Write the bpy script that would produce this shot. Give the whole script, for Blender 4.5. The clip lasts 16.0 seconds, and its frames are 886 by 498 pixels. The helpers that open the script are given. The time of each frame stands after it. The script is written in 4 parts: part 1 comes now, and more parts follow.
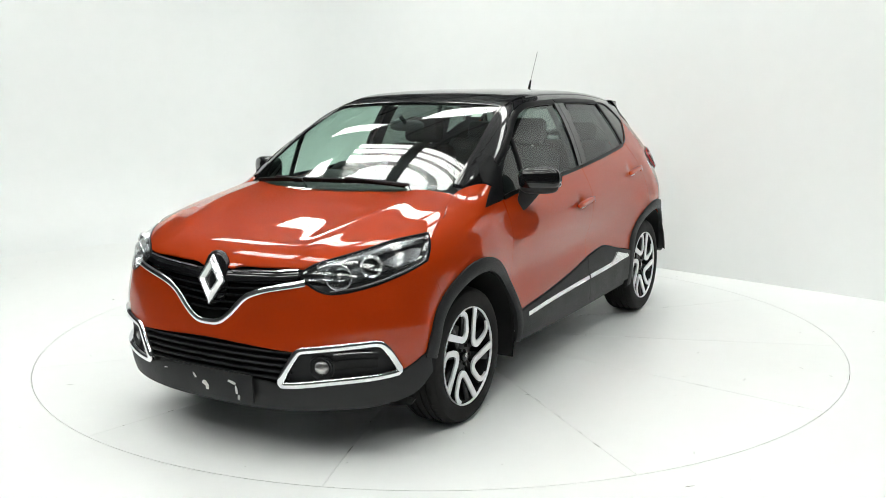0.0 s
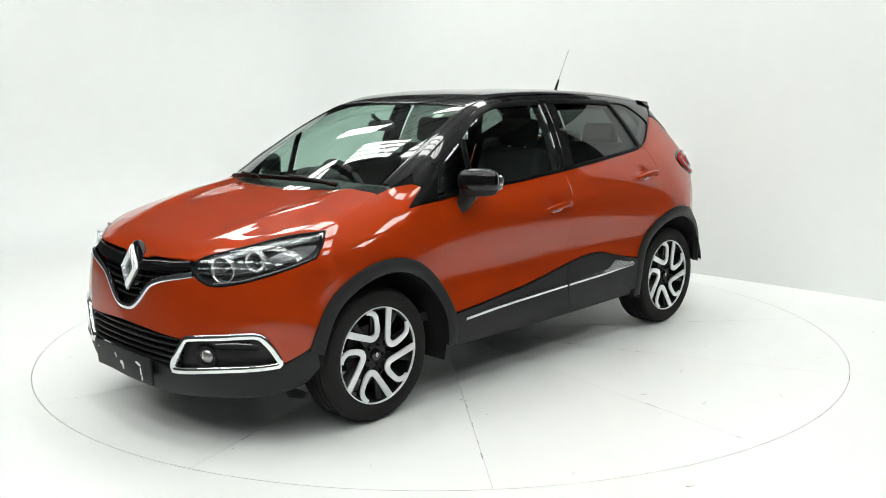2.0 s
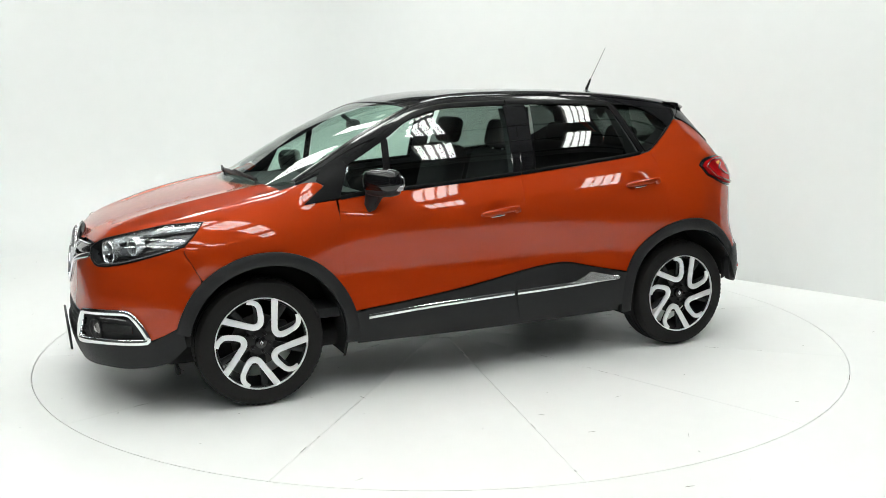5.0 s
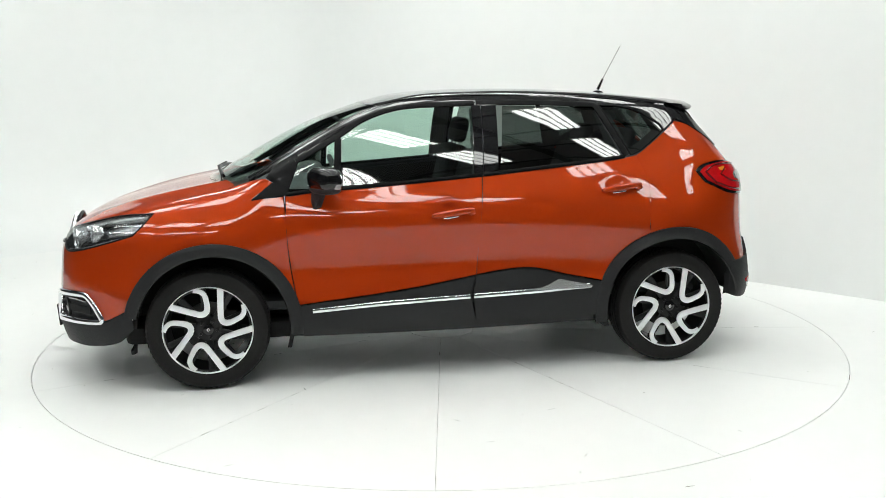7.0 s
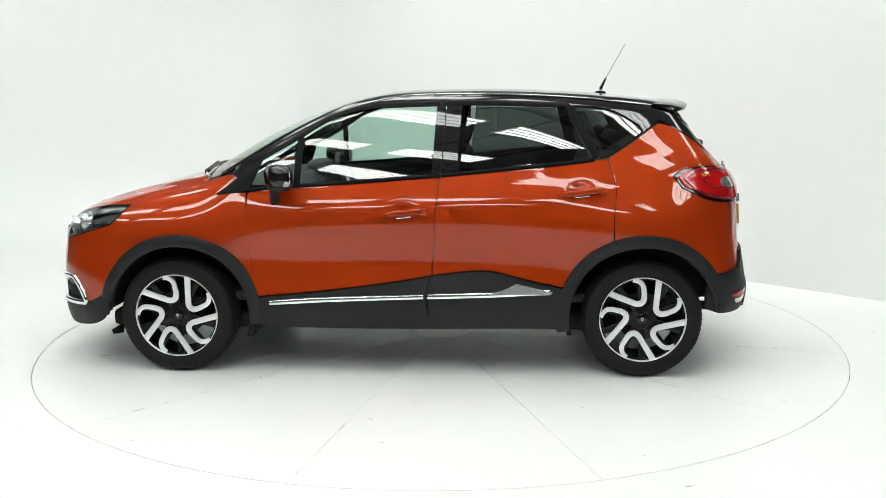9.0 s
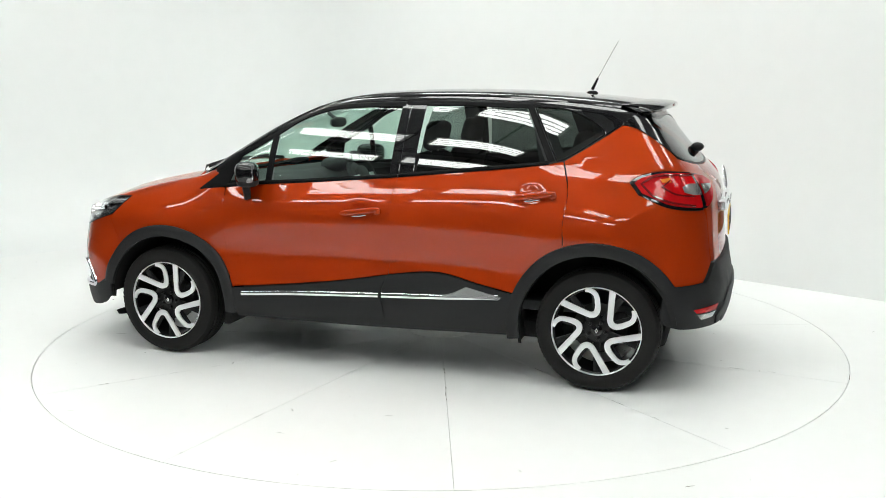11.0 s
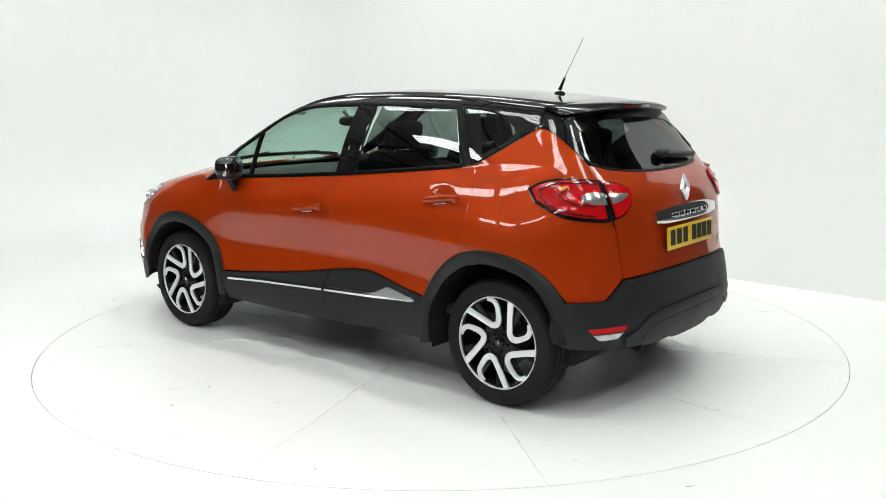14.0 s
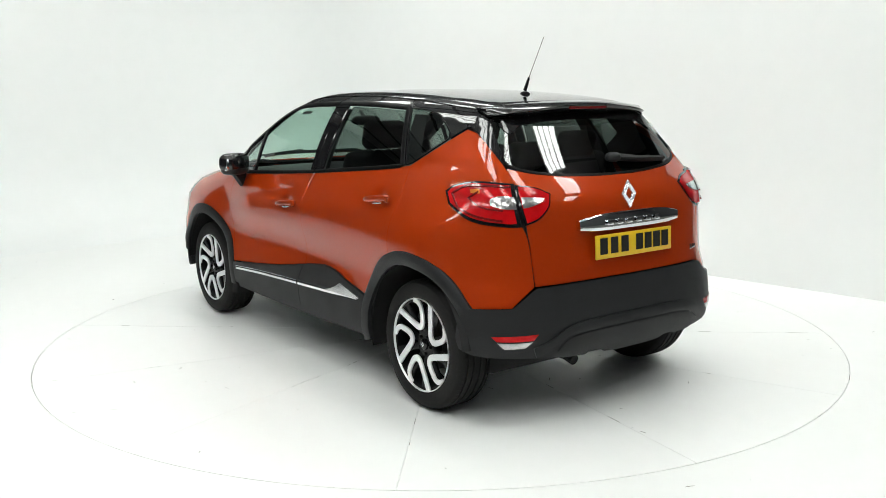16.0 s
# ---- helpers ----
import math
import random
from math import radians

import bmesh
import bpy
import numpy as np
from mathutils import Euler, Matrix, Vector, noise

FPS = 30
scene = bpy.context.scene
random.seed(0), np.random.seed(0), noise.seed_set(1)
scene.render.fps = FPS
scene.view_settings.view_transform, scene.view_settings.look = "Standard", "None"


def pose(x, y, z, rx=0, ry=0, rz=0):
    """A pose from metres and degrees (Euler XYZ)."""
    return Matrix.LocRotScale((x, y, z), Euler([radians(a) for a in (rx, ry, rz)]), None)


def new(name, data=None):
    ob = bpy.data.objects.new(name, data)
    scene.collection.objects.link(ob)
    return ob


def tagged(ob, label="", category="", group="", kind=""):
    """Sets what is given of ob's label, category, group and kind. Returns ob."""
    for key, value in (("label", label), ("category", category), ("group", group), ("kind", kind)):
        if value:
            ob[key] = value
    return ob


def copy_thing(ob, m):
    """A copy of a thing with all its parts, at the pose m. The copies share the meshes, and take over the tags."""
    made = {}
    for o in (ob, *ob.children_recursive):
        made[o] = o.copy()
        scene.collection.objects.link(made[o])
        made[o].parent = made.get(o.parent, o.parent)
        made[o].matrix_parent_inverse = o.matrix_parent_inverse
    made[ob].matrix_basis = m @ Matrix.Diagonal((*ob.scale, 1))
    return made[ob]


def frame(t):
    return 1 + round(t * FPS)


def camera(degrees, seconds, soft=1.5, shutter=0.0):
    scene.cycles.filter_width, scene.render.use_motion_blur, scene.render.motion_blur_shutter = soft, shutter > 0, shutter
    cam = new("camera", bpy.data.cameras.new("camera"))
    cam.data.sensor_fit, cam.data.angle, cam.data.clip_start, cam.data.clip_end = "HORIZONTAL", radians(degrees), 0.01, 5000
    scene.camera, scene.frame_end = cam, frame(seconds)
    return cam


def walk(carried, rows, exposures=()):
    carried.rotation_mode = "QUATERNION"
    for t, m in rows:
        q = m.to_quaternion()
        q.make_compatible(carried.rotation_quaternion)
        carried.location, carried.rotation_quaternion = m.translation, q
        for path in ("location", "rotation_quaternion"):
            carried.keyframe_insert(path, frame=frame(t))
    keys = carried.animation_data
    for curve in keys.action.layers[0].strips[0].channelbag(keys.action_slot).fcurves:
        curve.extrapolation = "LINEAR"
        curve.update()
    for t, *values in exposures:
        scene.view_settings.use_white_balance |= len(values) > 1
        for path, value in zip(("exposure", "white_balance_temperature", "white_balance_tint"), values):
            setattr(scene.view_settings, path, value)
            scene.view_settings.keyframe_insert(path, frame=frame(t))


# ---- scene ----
SECONDS = 16.0
cam = camera(51.67, SECONDS, soft=0.6)
EYE = (0.0, -5.934, 1.576)
view = pose(*EYE, 90 - 9.87, 0, -.178) @ pose(0, 0, 0, 0, 0, -.452)
walk(cam, [(0.0, view), (SECONDS, view)], [(0.0, 0.0), (SECONDS, 0.0)])

# ---- world: the hall is closed, its light comes from the ceiling's tube fixtures ----
world = bpy.data.worlds.new("world")
scene.world = world
world.use_nodes = True
world.node_tree.nodes["Background"].inputs[0].default_value = (.9, .95, 1, 1)
world.node_tree.nodes["Background"].inputs[1].default_value = .05
TUBE_LIGHT = 12.3


# ---- materials ----
def material(name, color, rough=.5, metal=0.0, coat=0.0, coat_rough=.03, tone=.08, scale=9.0, bump=0.0, bump_scale=120.0, spec=.5, rough_var=.08, each=0.0):
    """Base colour with soft mottling at two scales, uneven roughness and fine relief."""
    m = bpy.data.materials.new(name)
    m.use_nodes = True
    nt = m.node_tree
    b = nt.nodes["Principled BSDF"]
    b.inputs["Metallic"].default_value = metal
    b.inputs["Specular IOR Level"].default_value = spec
    b.inputs["Coat Weight"].default_value = coat
    b.inputs["Coat Roughness"].default_value = coat_rough
    b.inputs["Coat IOR"].default_value = 1.5
    co = nt.nodes.new("ShaderNodeTexCoord")
    big = nt.nodes.new("ShaderNodeTexNoise")
    big.inputs["Scale"].default_value, big.inputs["Detail"].default_value = scale * .25, 3
    fine = nt.nodes.new("ShaderNodeTexNoise")
    fine.inputs["Scale"].default_value, fine.inputs["Detail"].default_value = scale * 4, 4
    both = nt.nodes.new("ShaderNodeMath")
    both.operation = "ADD"
    for n, k in ((big, 0), (fine, 1)):
        nt.links.new(co.outputs["Object"], n.inputs["Vector"])
        nt.links.new(n.outputs["Fac"], both.inputs[k])
    rng = nt.nodes.new("ShaderNodeMapRange")
    rng.inputs["From Min"].default_value, rng.inputs["From Max"].default_value = .6, 1.4
    rng.inputs["To Min"].default_value, rng.inputs["To Max"].default_value = 1 - tone, 1 + tone
    nt.links.new(both.outputs[0], rng.inputs["Value"])
    mul = nt.nodes.new("ShaderNodeVectorMath")
    mul.operation = "SCALE"
    mul.inputs[0].default_value = color
    nt.links.new(rng.outputs[0], mul.inputs["Scale"])
    out = mul.outputs[0]
    if each:
        info = nt.nodes.new("ShaderNodeObjectInfo")
        er = nt.nodes.new("ShaderNodeMapRange")
        er.inputs["To Min"].default_value, er.inputs["To Max"].default_value = 1 - each, 1.0
        nt.links.new(info.outputs["Random"], er.inputs["Value"])
        em = nt.nodes.new("ShaderNodeVectorMath")
        em.operation = "SCALE"
        nt.links.new(out, em.inputs[0])
        nt.links.new(er.outputs[0], em.inputs["Scale"])
        out = em.outputs[0]
    nt.links.new(out, b.inputs["Base Color"])
    rr = nt.nodes.new("ShaderNodeMapRange")
    rr.inputs["From Min"].default_value, rr.inputs["From Max"].default_value = .35, .65
    rr.inputs["To Min"].default_value, rr.inputs["To Max"].default_value = max(rough * (1 - rough_var), 0), min(rough * (1 + rough_var), 1)
    nt.links.new(big.outputs["Fac"], rr.inputs["Value"])
    nt.links.new(rr.outputs[0], b.inputs["Roughness"])
    if bump:
        gr = nt.nodes.new("ShaderNodeTexNoise")
        gr.inputs["Scale"].default_value, gr.inputs["Detail"].default_value = bump_scale, 3
        nt.links.new(co.outputs["Object"], gr.inputs["Vector"])
        bp = nt.nodes.new("ShaderNodeBump")
        bp.inputs["Strength"].default_value, bp.inputs["Distance"].default_value = bump, .002
        nt.links.new(gr.outputs["Fac"], bp.inputs["Height"])
        nt.links.new(bp.outputs[0], b.inputs["Normal"])
    return m


def glass_material(name, tint, gloss=.055):
    """A thin pane: tinted see-through with a mirror share that grows towards grazing."""
    m = bpy.data.materials.new(name)
    m.use_nodes = True
    nt = m.node_tree
    nt.nodes.remove(nt.nodes["Principled BSDF"])
    tr = nt.nodes.new("ShaderNodeBsdfTransparent")
    tr.inputs[0].default_value = (*tint, 1)
    gl = nt.nodes.new("ShaderNodeBsdfGlossy")
    gl.inputs["Roughness"].default_value = .01
    gl.inputs["Color"].default_value = (1, 1, 1, 1)
    # mirror share 0.05 head-on, rising with the fifth power towards grazing
    lw = nt.nodes.new("ShaderNodeLayerWeight")
    lw.inputs["Blend"].default_value = .5
    pw = nt.nodes.new("ShaderNodeMath")
    pw.operation = "POWER"
    pw.inputs[1].default_value = 5.5
    fr = nt.nodes.new("ShaderNodeMath")
    fr.operation = "MULTIPLY_ADD"
    fr.inputs[1].default_value, fr.inputs[2].default_value = .8, gloss
    nt.links.new(lw.outputs["Facing"], pw.inputs[0])
    nt.links.new(pw.outputs[0], fr.inputs[0])
    mix = nt.nodes.new("ShaderNodeMixShader")
    nt.links.new(fr.outputs[0], mix.inputs[0])
    nt.links.new(tr.outputs[0], mix.inputs[1])
    nt.links.new(gl.outputs[0], mix.inputs[2])
    nt.links.new(mix.outputs[0], nt.nodes["Material Output"].inputs[0])
    return m


def glow_material(name, color, strength):
    m = bpy.data.materials.new(name)
    m.use_nodes = True
    b = m.node_tree.nodes["Principled BSDF"]
    b.inputs["Base Color"].default_value = (*color, 1)
    b.inputs["Emission Color"].default_value = (*color, 1)
    b.inputs["Emission Strength"].default_value = strength
    return m


PAINT = material("orange_paint", (.40, .034, .0012), .46, .18, 1.0, .004, tone=.04, scale=400, bump=.015, bump_scale=900, spec=.05)
GLOSS = material("black_gloss_paint", (.006, .006, .007), .3, 0, 1.0, .004, tone=.05, scale=40, spec=.05)
PLASTIC = material("grained_black_plastic", (.013, .0135, .0145), .52, 0, 0, tone=.12, scale=30, bump=.25, bump_scale=700, spec=.34)
SEAL = material("rubber_seal", (.005, .005, .0055), .3, tone=.1, spec=.08)
LINER = material("wheel_arch_liner", (.010, .010, .010), .85, tone=.2, scale=20)
CHROME = material("chrome", (.80, .81, .83), .07, 1.0, tone=.02)
BADGE = material("bright_badge", (.82, .83, .84), .22, .75, tone=.02)
SATIN = material("satin_silver", (.72, .73, .74), .28, 1.0, tone=.03)
RUBBER = material("tyre_rubber", (.014, .0135, .013), .7, tone=.15, scale=25, bump=.2, bump_scale=400, spec=.2)
ALLOY = material("machined_alloy", (.86, .87, .88), .34, .45, .4, .1, tone=.04, scale=60)
RIMBLACK = material("black_alloy", (.005, .005, .0055), .4, 0, .25, .12, tone=.1, spec=.2)
LAMPGREY = material("lamp_housing", (.055, .057, .06), .25, .4, tone=.25, scale=60)
STEEL = material("brake_steel", (.07, .068, .066), .45, 1.0, tone=.15, scale=40)
GLASS = glass_material("window_glass", (.68, .83, .76), .075)
TINTED = glass_material("privacy_glass", (.225, .26, .245), .075)
LENS = glass_material("lamp_lens", (.92, .94, .95))
RED = material("red_lens", (.50, .004, .006), .2, 0, .45, .02, tone=.25, scale=70, spec=.1)
DEEPRED = material("dark_red_lens", (.16, .004, .005), .12, 0, 1.0, .02, tone=.12, scale=60)
AMBER = material("amber_lens", (.75, .22, .02), .12, 0, 1.0, .02, tone=.1, scale=60)
CLEAR = material("clear_lens_reflector", (.52, .51, .51), .16, .7, .6, .02, tone=.45, scale=90)
SMOKED = material("smoked_reflector", (.20, .20, .205), .25, .8, tone=.3, scale=80)
CABIN = material("interior_trim", (.040, .042, .044), .65, tone=.12, scale=20, bump=.2, bump_scale=300)
SEATCLOTH = material("seat_cloth", (.028, .028, .030), .85, tone=.15, scale=60, spec=.2)
HEADLINER = material("headliner", (.30, .30, .29), .9, tone=.06)
YELLOW = material("yellow_plate", (.78, .50, .02), .35, tone=.04)
WHITE = material("white_plastic", (.75, .75, .73), .4, tone=.04)
WALL = material("white_wall_paint", (.86, .875, .87), .62, tone=.012, scale=1.6, bump=.05, bump_scale=30)
FLOOR = material("white_floor_paint", (.86, .87, .86), .34, tone=.015, scale=2.0, bump=.03, bump_scale=25, rough_var=.04)
CEILING = material("grey_ceiling", (.38, .385, .39), .8, tone=.05)
DIMWALL = material("dark_grey_wall", (.055, .056, .058), .8, tone=.1, scale=2)
CONCRETE = material("dark_concrete", (.11, .11, .105), .7, tone=.15, scale=3)
DARKGAP = material("dark_joint", (.20, .20, .20), .9)
SCUFF = material("grey_scuff", (.22, .21, .19), .8, tone=.3)
TUBE = glow_material("tube_light", (.968, 1.0, .968), TUBE_LIGHT)
BLACK = material("black_print", (.008, .008, .008), .5)


# ---- mesh helpers ----
def part(name, bm, mat, parent=None, label="", sharp=35, smooth=True, outward=True):
    """Links a bmesh as one mesh object."""
    if outward:
        bmesh.ops.recalc_face_normals(bm, faces=bm.faces)
    lim = math.cos(radians(sharp))
    for f in bm.faces:
        f.smooth = smooth
    for e in bm.edges:
        if len(e.link_faces) == 2 and e.link_faces[0].normal.dot(e.link_faces[1].normal) < lim:
            e.smooth = False
    me = bpy.data.meshes.new(name)
    bm.to_mesh(me)
    bm.free()
    me.materials.append(mat)
    ob = new(name, me)
    if parent:
        ob.parent = parent
    if label:
        tagged(ob, label)
    return ob


def box(size, at=(0, 0, 0), bevel=0.0, turn=None, bm=None, seg=2):
    """A rounded block."""
    bm = bm or bmesh.new()
    m = Matrix.Translation(at) @ (turn or Matrix()) @ Matrix.Diagonal((*size, 1))
    vs = bmesh.ops.create_cube(bm, size=1, matrix=m)["verts"]
    if bevel:
        es = list({e for v in vs for e in v.link_edges})
        bmesh.ops.bevel(bm, geom=es, offset=bevel, segments=seg, affect="EDGES", profile=.5)
    return bm


def lathe(profile, n=48, axis="y", bm=None, at=(0, 0, 0)):
    """Turns (radius, offset along the axis) round the axis."""
    bm = bm or bmesh.new()
    rings = []
    for k in range(n):
        a = 2 * math.pi * k / n
        c, s = math.cos(a), math.sin(a)
        ring = []
        for r, h in profile:
            p = {"y": (r * c, h, r * s), "z": (r * c, r * s, h), "x": (h, r * c, r * s)}[axis]
            ring.append(bm.verts.new((p[0] + at[0], p[1] + at[1], p[2] + at[2])))
        rings.append(ring)
    for k in range(n):
        a, b = rings[k], rings[(k + 1) % n]
        for i in range(len(profile) - 1):
            bm.faces.new((a[i], b[i], b[i + 1], a[i + 1]))
    bmesh.ops.remove_doubles(bm, verts=bm.verts, dist=1e-5)
    return bm


def smooth_line(pts, spacing=.02, closed=False, corner=38):
    """A line through pts, rounded but for its sharp corners, at even spacing."""
    P = [Vector(p) for p in pts]
    n = len(P)
    sharp = []
    for i in range(n):
        if not closed and i in (0, n - 1):
            sharp.append(True)
            continue
        a, b = P[i] - P[i - 1], P[(i + 1) % n] - P[i]
        sharp.append(a.length < 1e-6 or b.length < 1e-6 or a.angle(b) > radians(corner))
    out = []
    for i in range(n if closed else n - 1):
        p1, p2 = P[i], P[(i + 1) % n]
        p0 = p1 * 2 - p2 if sharp[i] else P[i - 1]
        p3 = p2 * 2 - p1 if sharp[(i + 1) % n] else P[(i + 2) % n]
        d = (p2 - p1).length
        m0 = (p2 - p0) * (d / max((p1 - p0).length + d, 1e-6))
        m1 = (p3 - p1) * (d / max((p3 - p2).length + d, 1e-6))
        k = max(1, int(math.ceil(d / spacing)))
        for j in range(k):
            s = j / k
            out.append(p1 * (1 + 2 * s) * (1 - s) ** 2 + m0 * s * (1 - s) ** 2 + p2 * s * s * (3 - 2 * s) + m1 * s * s * (s - 1))
    if not closed:
        out.append(P[-1].copy())
    return out


def inset_line(pts, d):
    """A closed flat line drawn in by d."""
    n = len(pts)
    area = sum(pts[i - 1][0] * pts[i][1] - pts[i][0] * pts[i - 1][1] for i in range(n))
    sg = 1 if area > 0 else -1
    out = []
    for i in range(n):
        a, b, c = (Vector(pts[k][:2]) for k in (i - 1, i, (i + 1) % n))
        e1, e2 = (b - a).normalized(), (c - b).normalized()
        n1, n2 = Vector((-e1.y, e1.x)) * sg, Vector((-e2.y, e2.x)) * sg
        m = n1 + n2
        m = m / max(m.dot(n1), .5) if m.length > 1e-6 else n1
        out.append(b + m * d)
    return out


# ---- form of the car's body: metres, x forward from the front axle, y to its left, z up ----
BENDS = {}


def spline(v, knots):
    """A smooth curve through (v, value) knots, with even curvature."""
    key = tuple(knots)
    if key not in BENDS:
        k = np.array(sorted(knots), float)
        xs, ys = k[:, 0], k[:, 1]
        n, h = len(xs), np.diff(k[:, 0])
        m, r = np.eye(n), np.zeros(n)
        for i in range(1, n - 1):
            m[i, i - 1:i + 2] = h[i - 1], 2 * (h[i - 1] + h[i]), h[i]
            r[i] = 6 * ((ys[i + 1] - ys[i]) / h[i] - (ys[i] - ys[i - 1]) / h[i - 1])
        BENDS[key] = xs, ys, np.linalg.solve(m, r)
    xs, ys, c = BENDS[key]
    v = np.clip(v, xs[0], xs[-1])
    i = np.clip(np.searchsorted(xs, v) - 1, 0, len(xs) - 2)
    h = xs[i + 1] - xs[i]
    a, d = (xs[i + 1] - v) / h, (v - xs[i]) / h
    return a * ys[i] + d * ys[i + 1] + ((a ** 3 - a) * c[i] + (d ** 3 - d) * c[i + 1]) * h * h / 6


def step(v, a, b):
    s = np.clip((v - a) / (b - a), 0, 1)
    return s * s * (3 - 2 * s)


def side_y(x, z):
    """Half width of the body's flank."""
    w = spline(z, [(0.12, .785), (0.28, .840), (0.44, .853), (0.62, .838), (0.78, .840), (0.92, .825), (1.05, .788), (1.2, .740), (1.4, .650), (1.6, .520)])
    # shoulder: a crease at the handles' height, and a slope from it up to the belt
    belt = spline(x, [(.3, .985), (-.43, 1.029), (-1.0, 1.073), (-1.5, 1.11), (-2.24, 1.178), (-2.6, 1.215), (-3.1, 1.24)])
    slope = np.clip(smax(.06, z - belt + .12, 0 * z), 0, .12) / .12
    along = step(x, -.25, -.75) * step(x, -3.0, -2.55)
    w = w + .032 * along * step(z, .62, .98) * (1 - slope)
    high = step(z, .8, 1.15)
    top = step(z, 1.1, 1.45)
    w = w - high * (.024 * np.clip((x + 1.35) / 1.1, 0, 2) ** 2 + .028 * np.clip((-1.6 - x) / 1.1, 0, 2) ** 2)
    w = w - top * .055 * np.clip((-1.9 - x) / .8, 0, 2) ** 2
    # shoulders over the wheels, and the hollow along the doors
    w = w + (.052 * np.exp(-((x + .02) / .32) ** 2) - .022 * np.exp(-((x + .02) / .62) ** 4)) * step(z, .45, .66) * step(z, 1.14, .64)
    w = w + .032 * np.exp(-((x + 2.60) / .42) ** 2 - ((z - .78) / .22) ** 2) - .026 * step(x, -2.65, -3.15)
    w = w - .026 * np.exp(-((x + 1.25) / .68) ** 2 - ((z - .66) / .12) ** 2)
    # cups behind the door handles
    for hx, hz in ((-1.295, .937), (-2.255, 1.046)):
        w = w - .011 * np.exp(-((x - hx) / .048) ** 2 - ((z - hz) / .030) ** 2)
    return w


def nose_x(y, z):
    a = np.abs(y) / .8
    f = spline(z, [(0.10, .74), (0.22, .827), (0.36, .866), (0.52, .858), (0.68, .842), (0.80, .820), (0.88, .775), (1.0, .62), (1.1, .42)])
    return f - .010 - .10 * a ** 2 - (.27 - .06 * np.exp(-((z - .6) / .12) ** 2)) * a ** 5


def tail_x(y, z):
    a = np.abs(y) / .8
    f = spline(z, [(0.15, -3.08), (0.30, -3.20), (0.45, -3.243), (0.62, -3.222), (0.80, -3.200), (0.98, -3.186), (1.08, -3.152), (1.2, -3.038), (1.4, -2.872), (1.7, -2.64)])
    return f - .008 + (.085 - .03 * step(z, 1.08, 1.25)) * a ** 2 + (.20 - .05 * step(z, .75, .6)) * a ** 6


def hood_z(x, y):
    c = spline(x, [(1.0, .60), (.87, .742), (.78, .834), (.6, .920), (.35, .993), (.10, 1.050), (-.1, 1.086), (-.2, 1.110), (-.3, 1.16), (-.42, 1.28), (-.6, 1.6), (-1, 2)])
    a = np.abs(y)
    return c + .009 - .024 * (a / .7) ** 2 - .080 * (a / .82) ** 8 + .011 * np.exp(-((a - .49 + .12 * step(x, .1, .8)) / .075) ** 2) * step(x, .80, .35)


def roof_z(x, y):
    c = spline(x, [(.35, .86), (.15, .995), (-.15, 1.165), (-.5, 1.358), (-.8, 1.474), (-1.1, 1.554), (-1.4, 1.579), (-1.85, 1.581), (-2.3, 1.560), (-2.6, 1.532), (-2.9, 1.490), (-3.3, 1.42)])
    a = np.abs(y)
    return c - (.028 + .060 * step(x, -1.1, -.4)) * (a / .6) ** 2.4


def smax(r, *v):
    """The largest of v, rounded over r metres."""
    m = v[0]
    for w in v[1:]:
        h = np.clip(r - np.abs(m - w), 0, None) / r
        m = np.maximum(m, w) + h * h * r * .25
    return m


def lower_form(x, y, z):
    return smax(.09, np.abs(y) - side_y(x, z), (x - nose_x(y, z)) * .8, (tail_x(y, z) - x) * .9, (z - hood_z(x, y)) * .95)


def cabin_form(x, y, z):
    return smax(.07, np.abs(y) - side_y(x, z), (tail_x(y, z) - x) * .8, (z - roof_z(x, y)) * .9)


# ---- ways of laying a flat outline on the form ----
NOSE, TAIL, ARC = .05, -2.35, .8
YAW = radians(42)


def flat(p, way):
    """Place of a point of the form in the outline's plane."""
    x, y, z = p if len(p) == 3 else (p[0], 0, p[1])
    if way == "side":
        return (x, z)
    if way == "front":
        return (math.atan2(y, x - NOSE) * ARC, z)
    if way == "rear":
        return (math.atan2(y, TAIL - x) * ARC, z)
    if way == "top":
        return (x, y)
    if way == "slant":
        return (x, (z - y) * math.sqrt(.5))
    if way == "quarter":
        return (x * math.cos(YAW) + y * math.sin(YAW), z)
    if way == "corner":
        return (-x * math.sin(YAW) + y * math.cos(YAW), z)


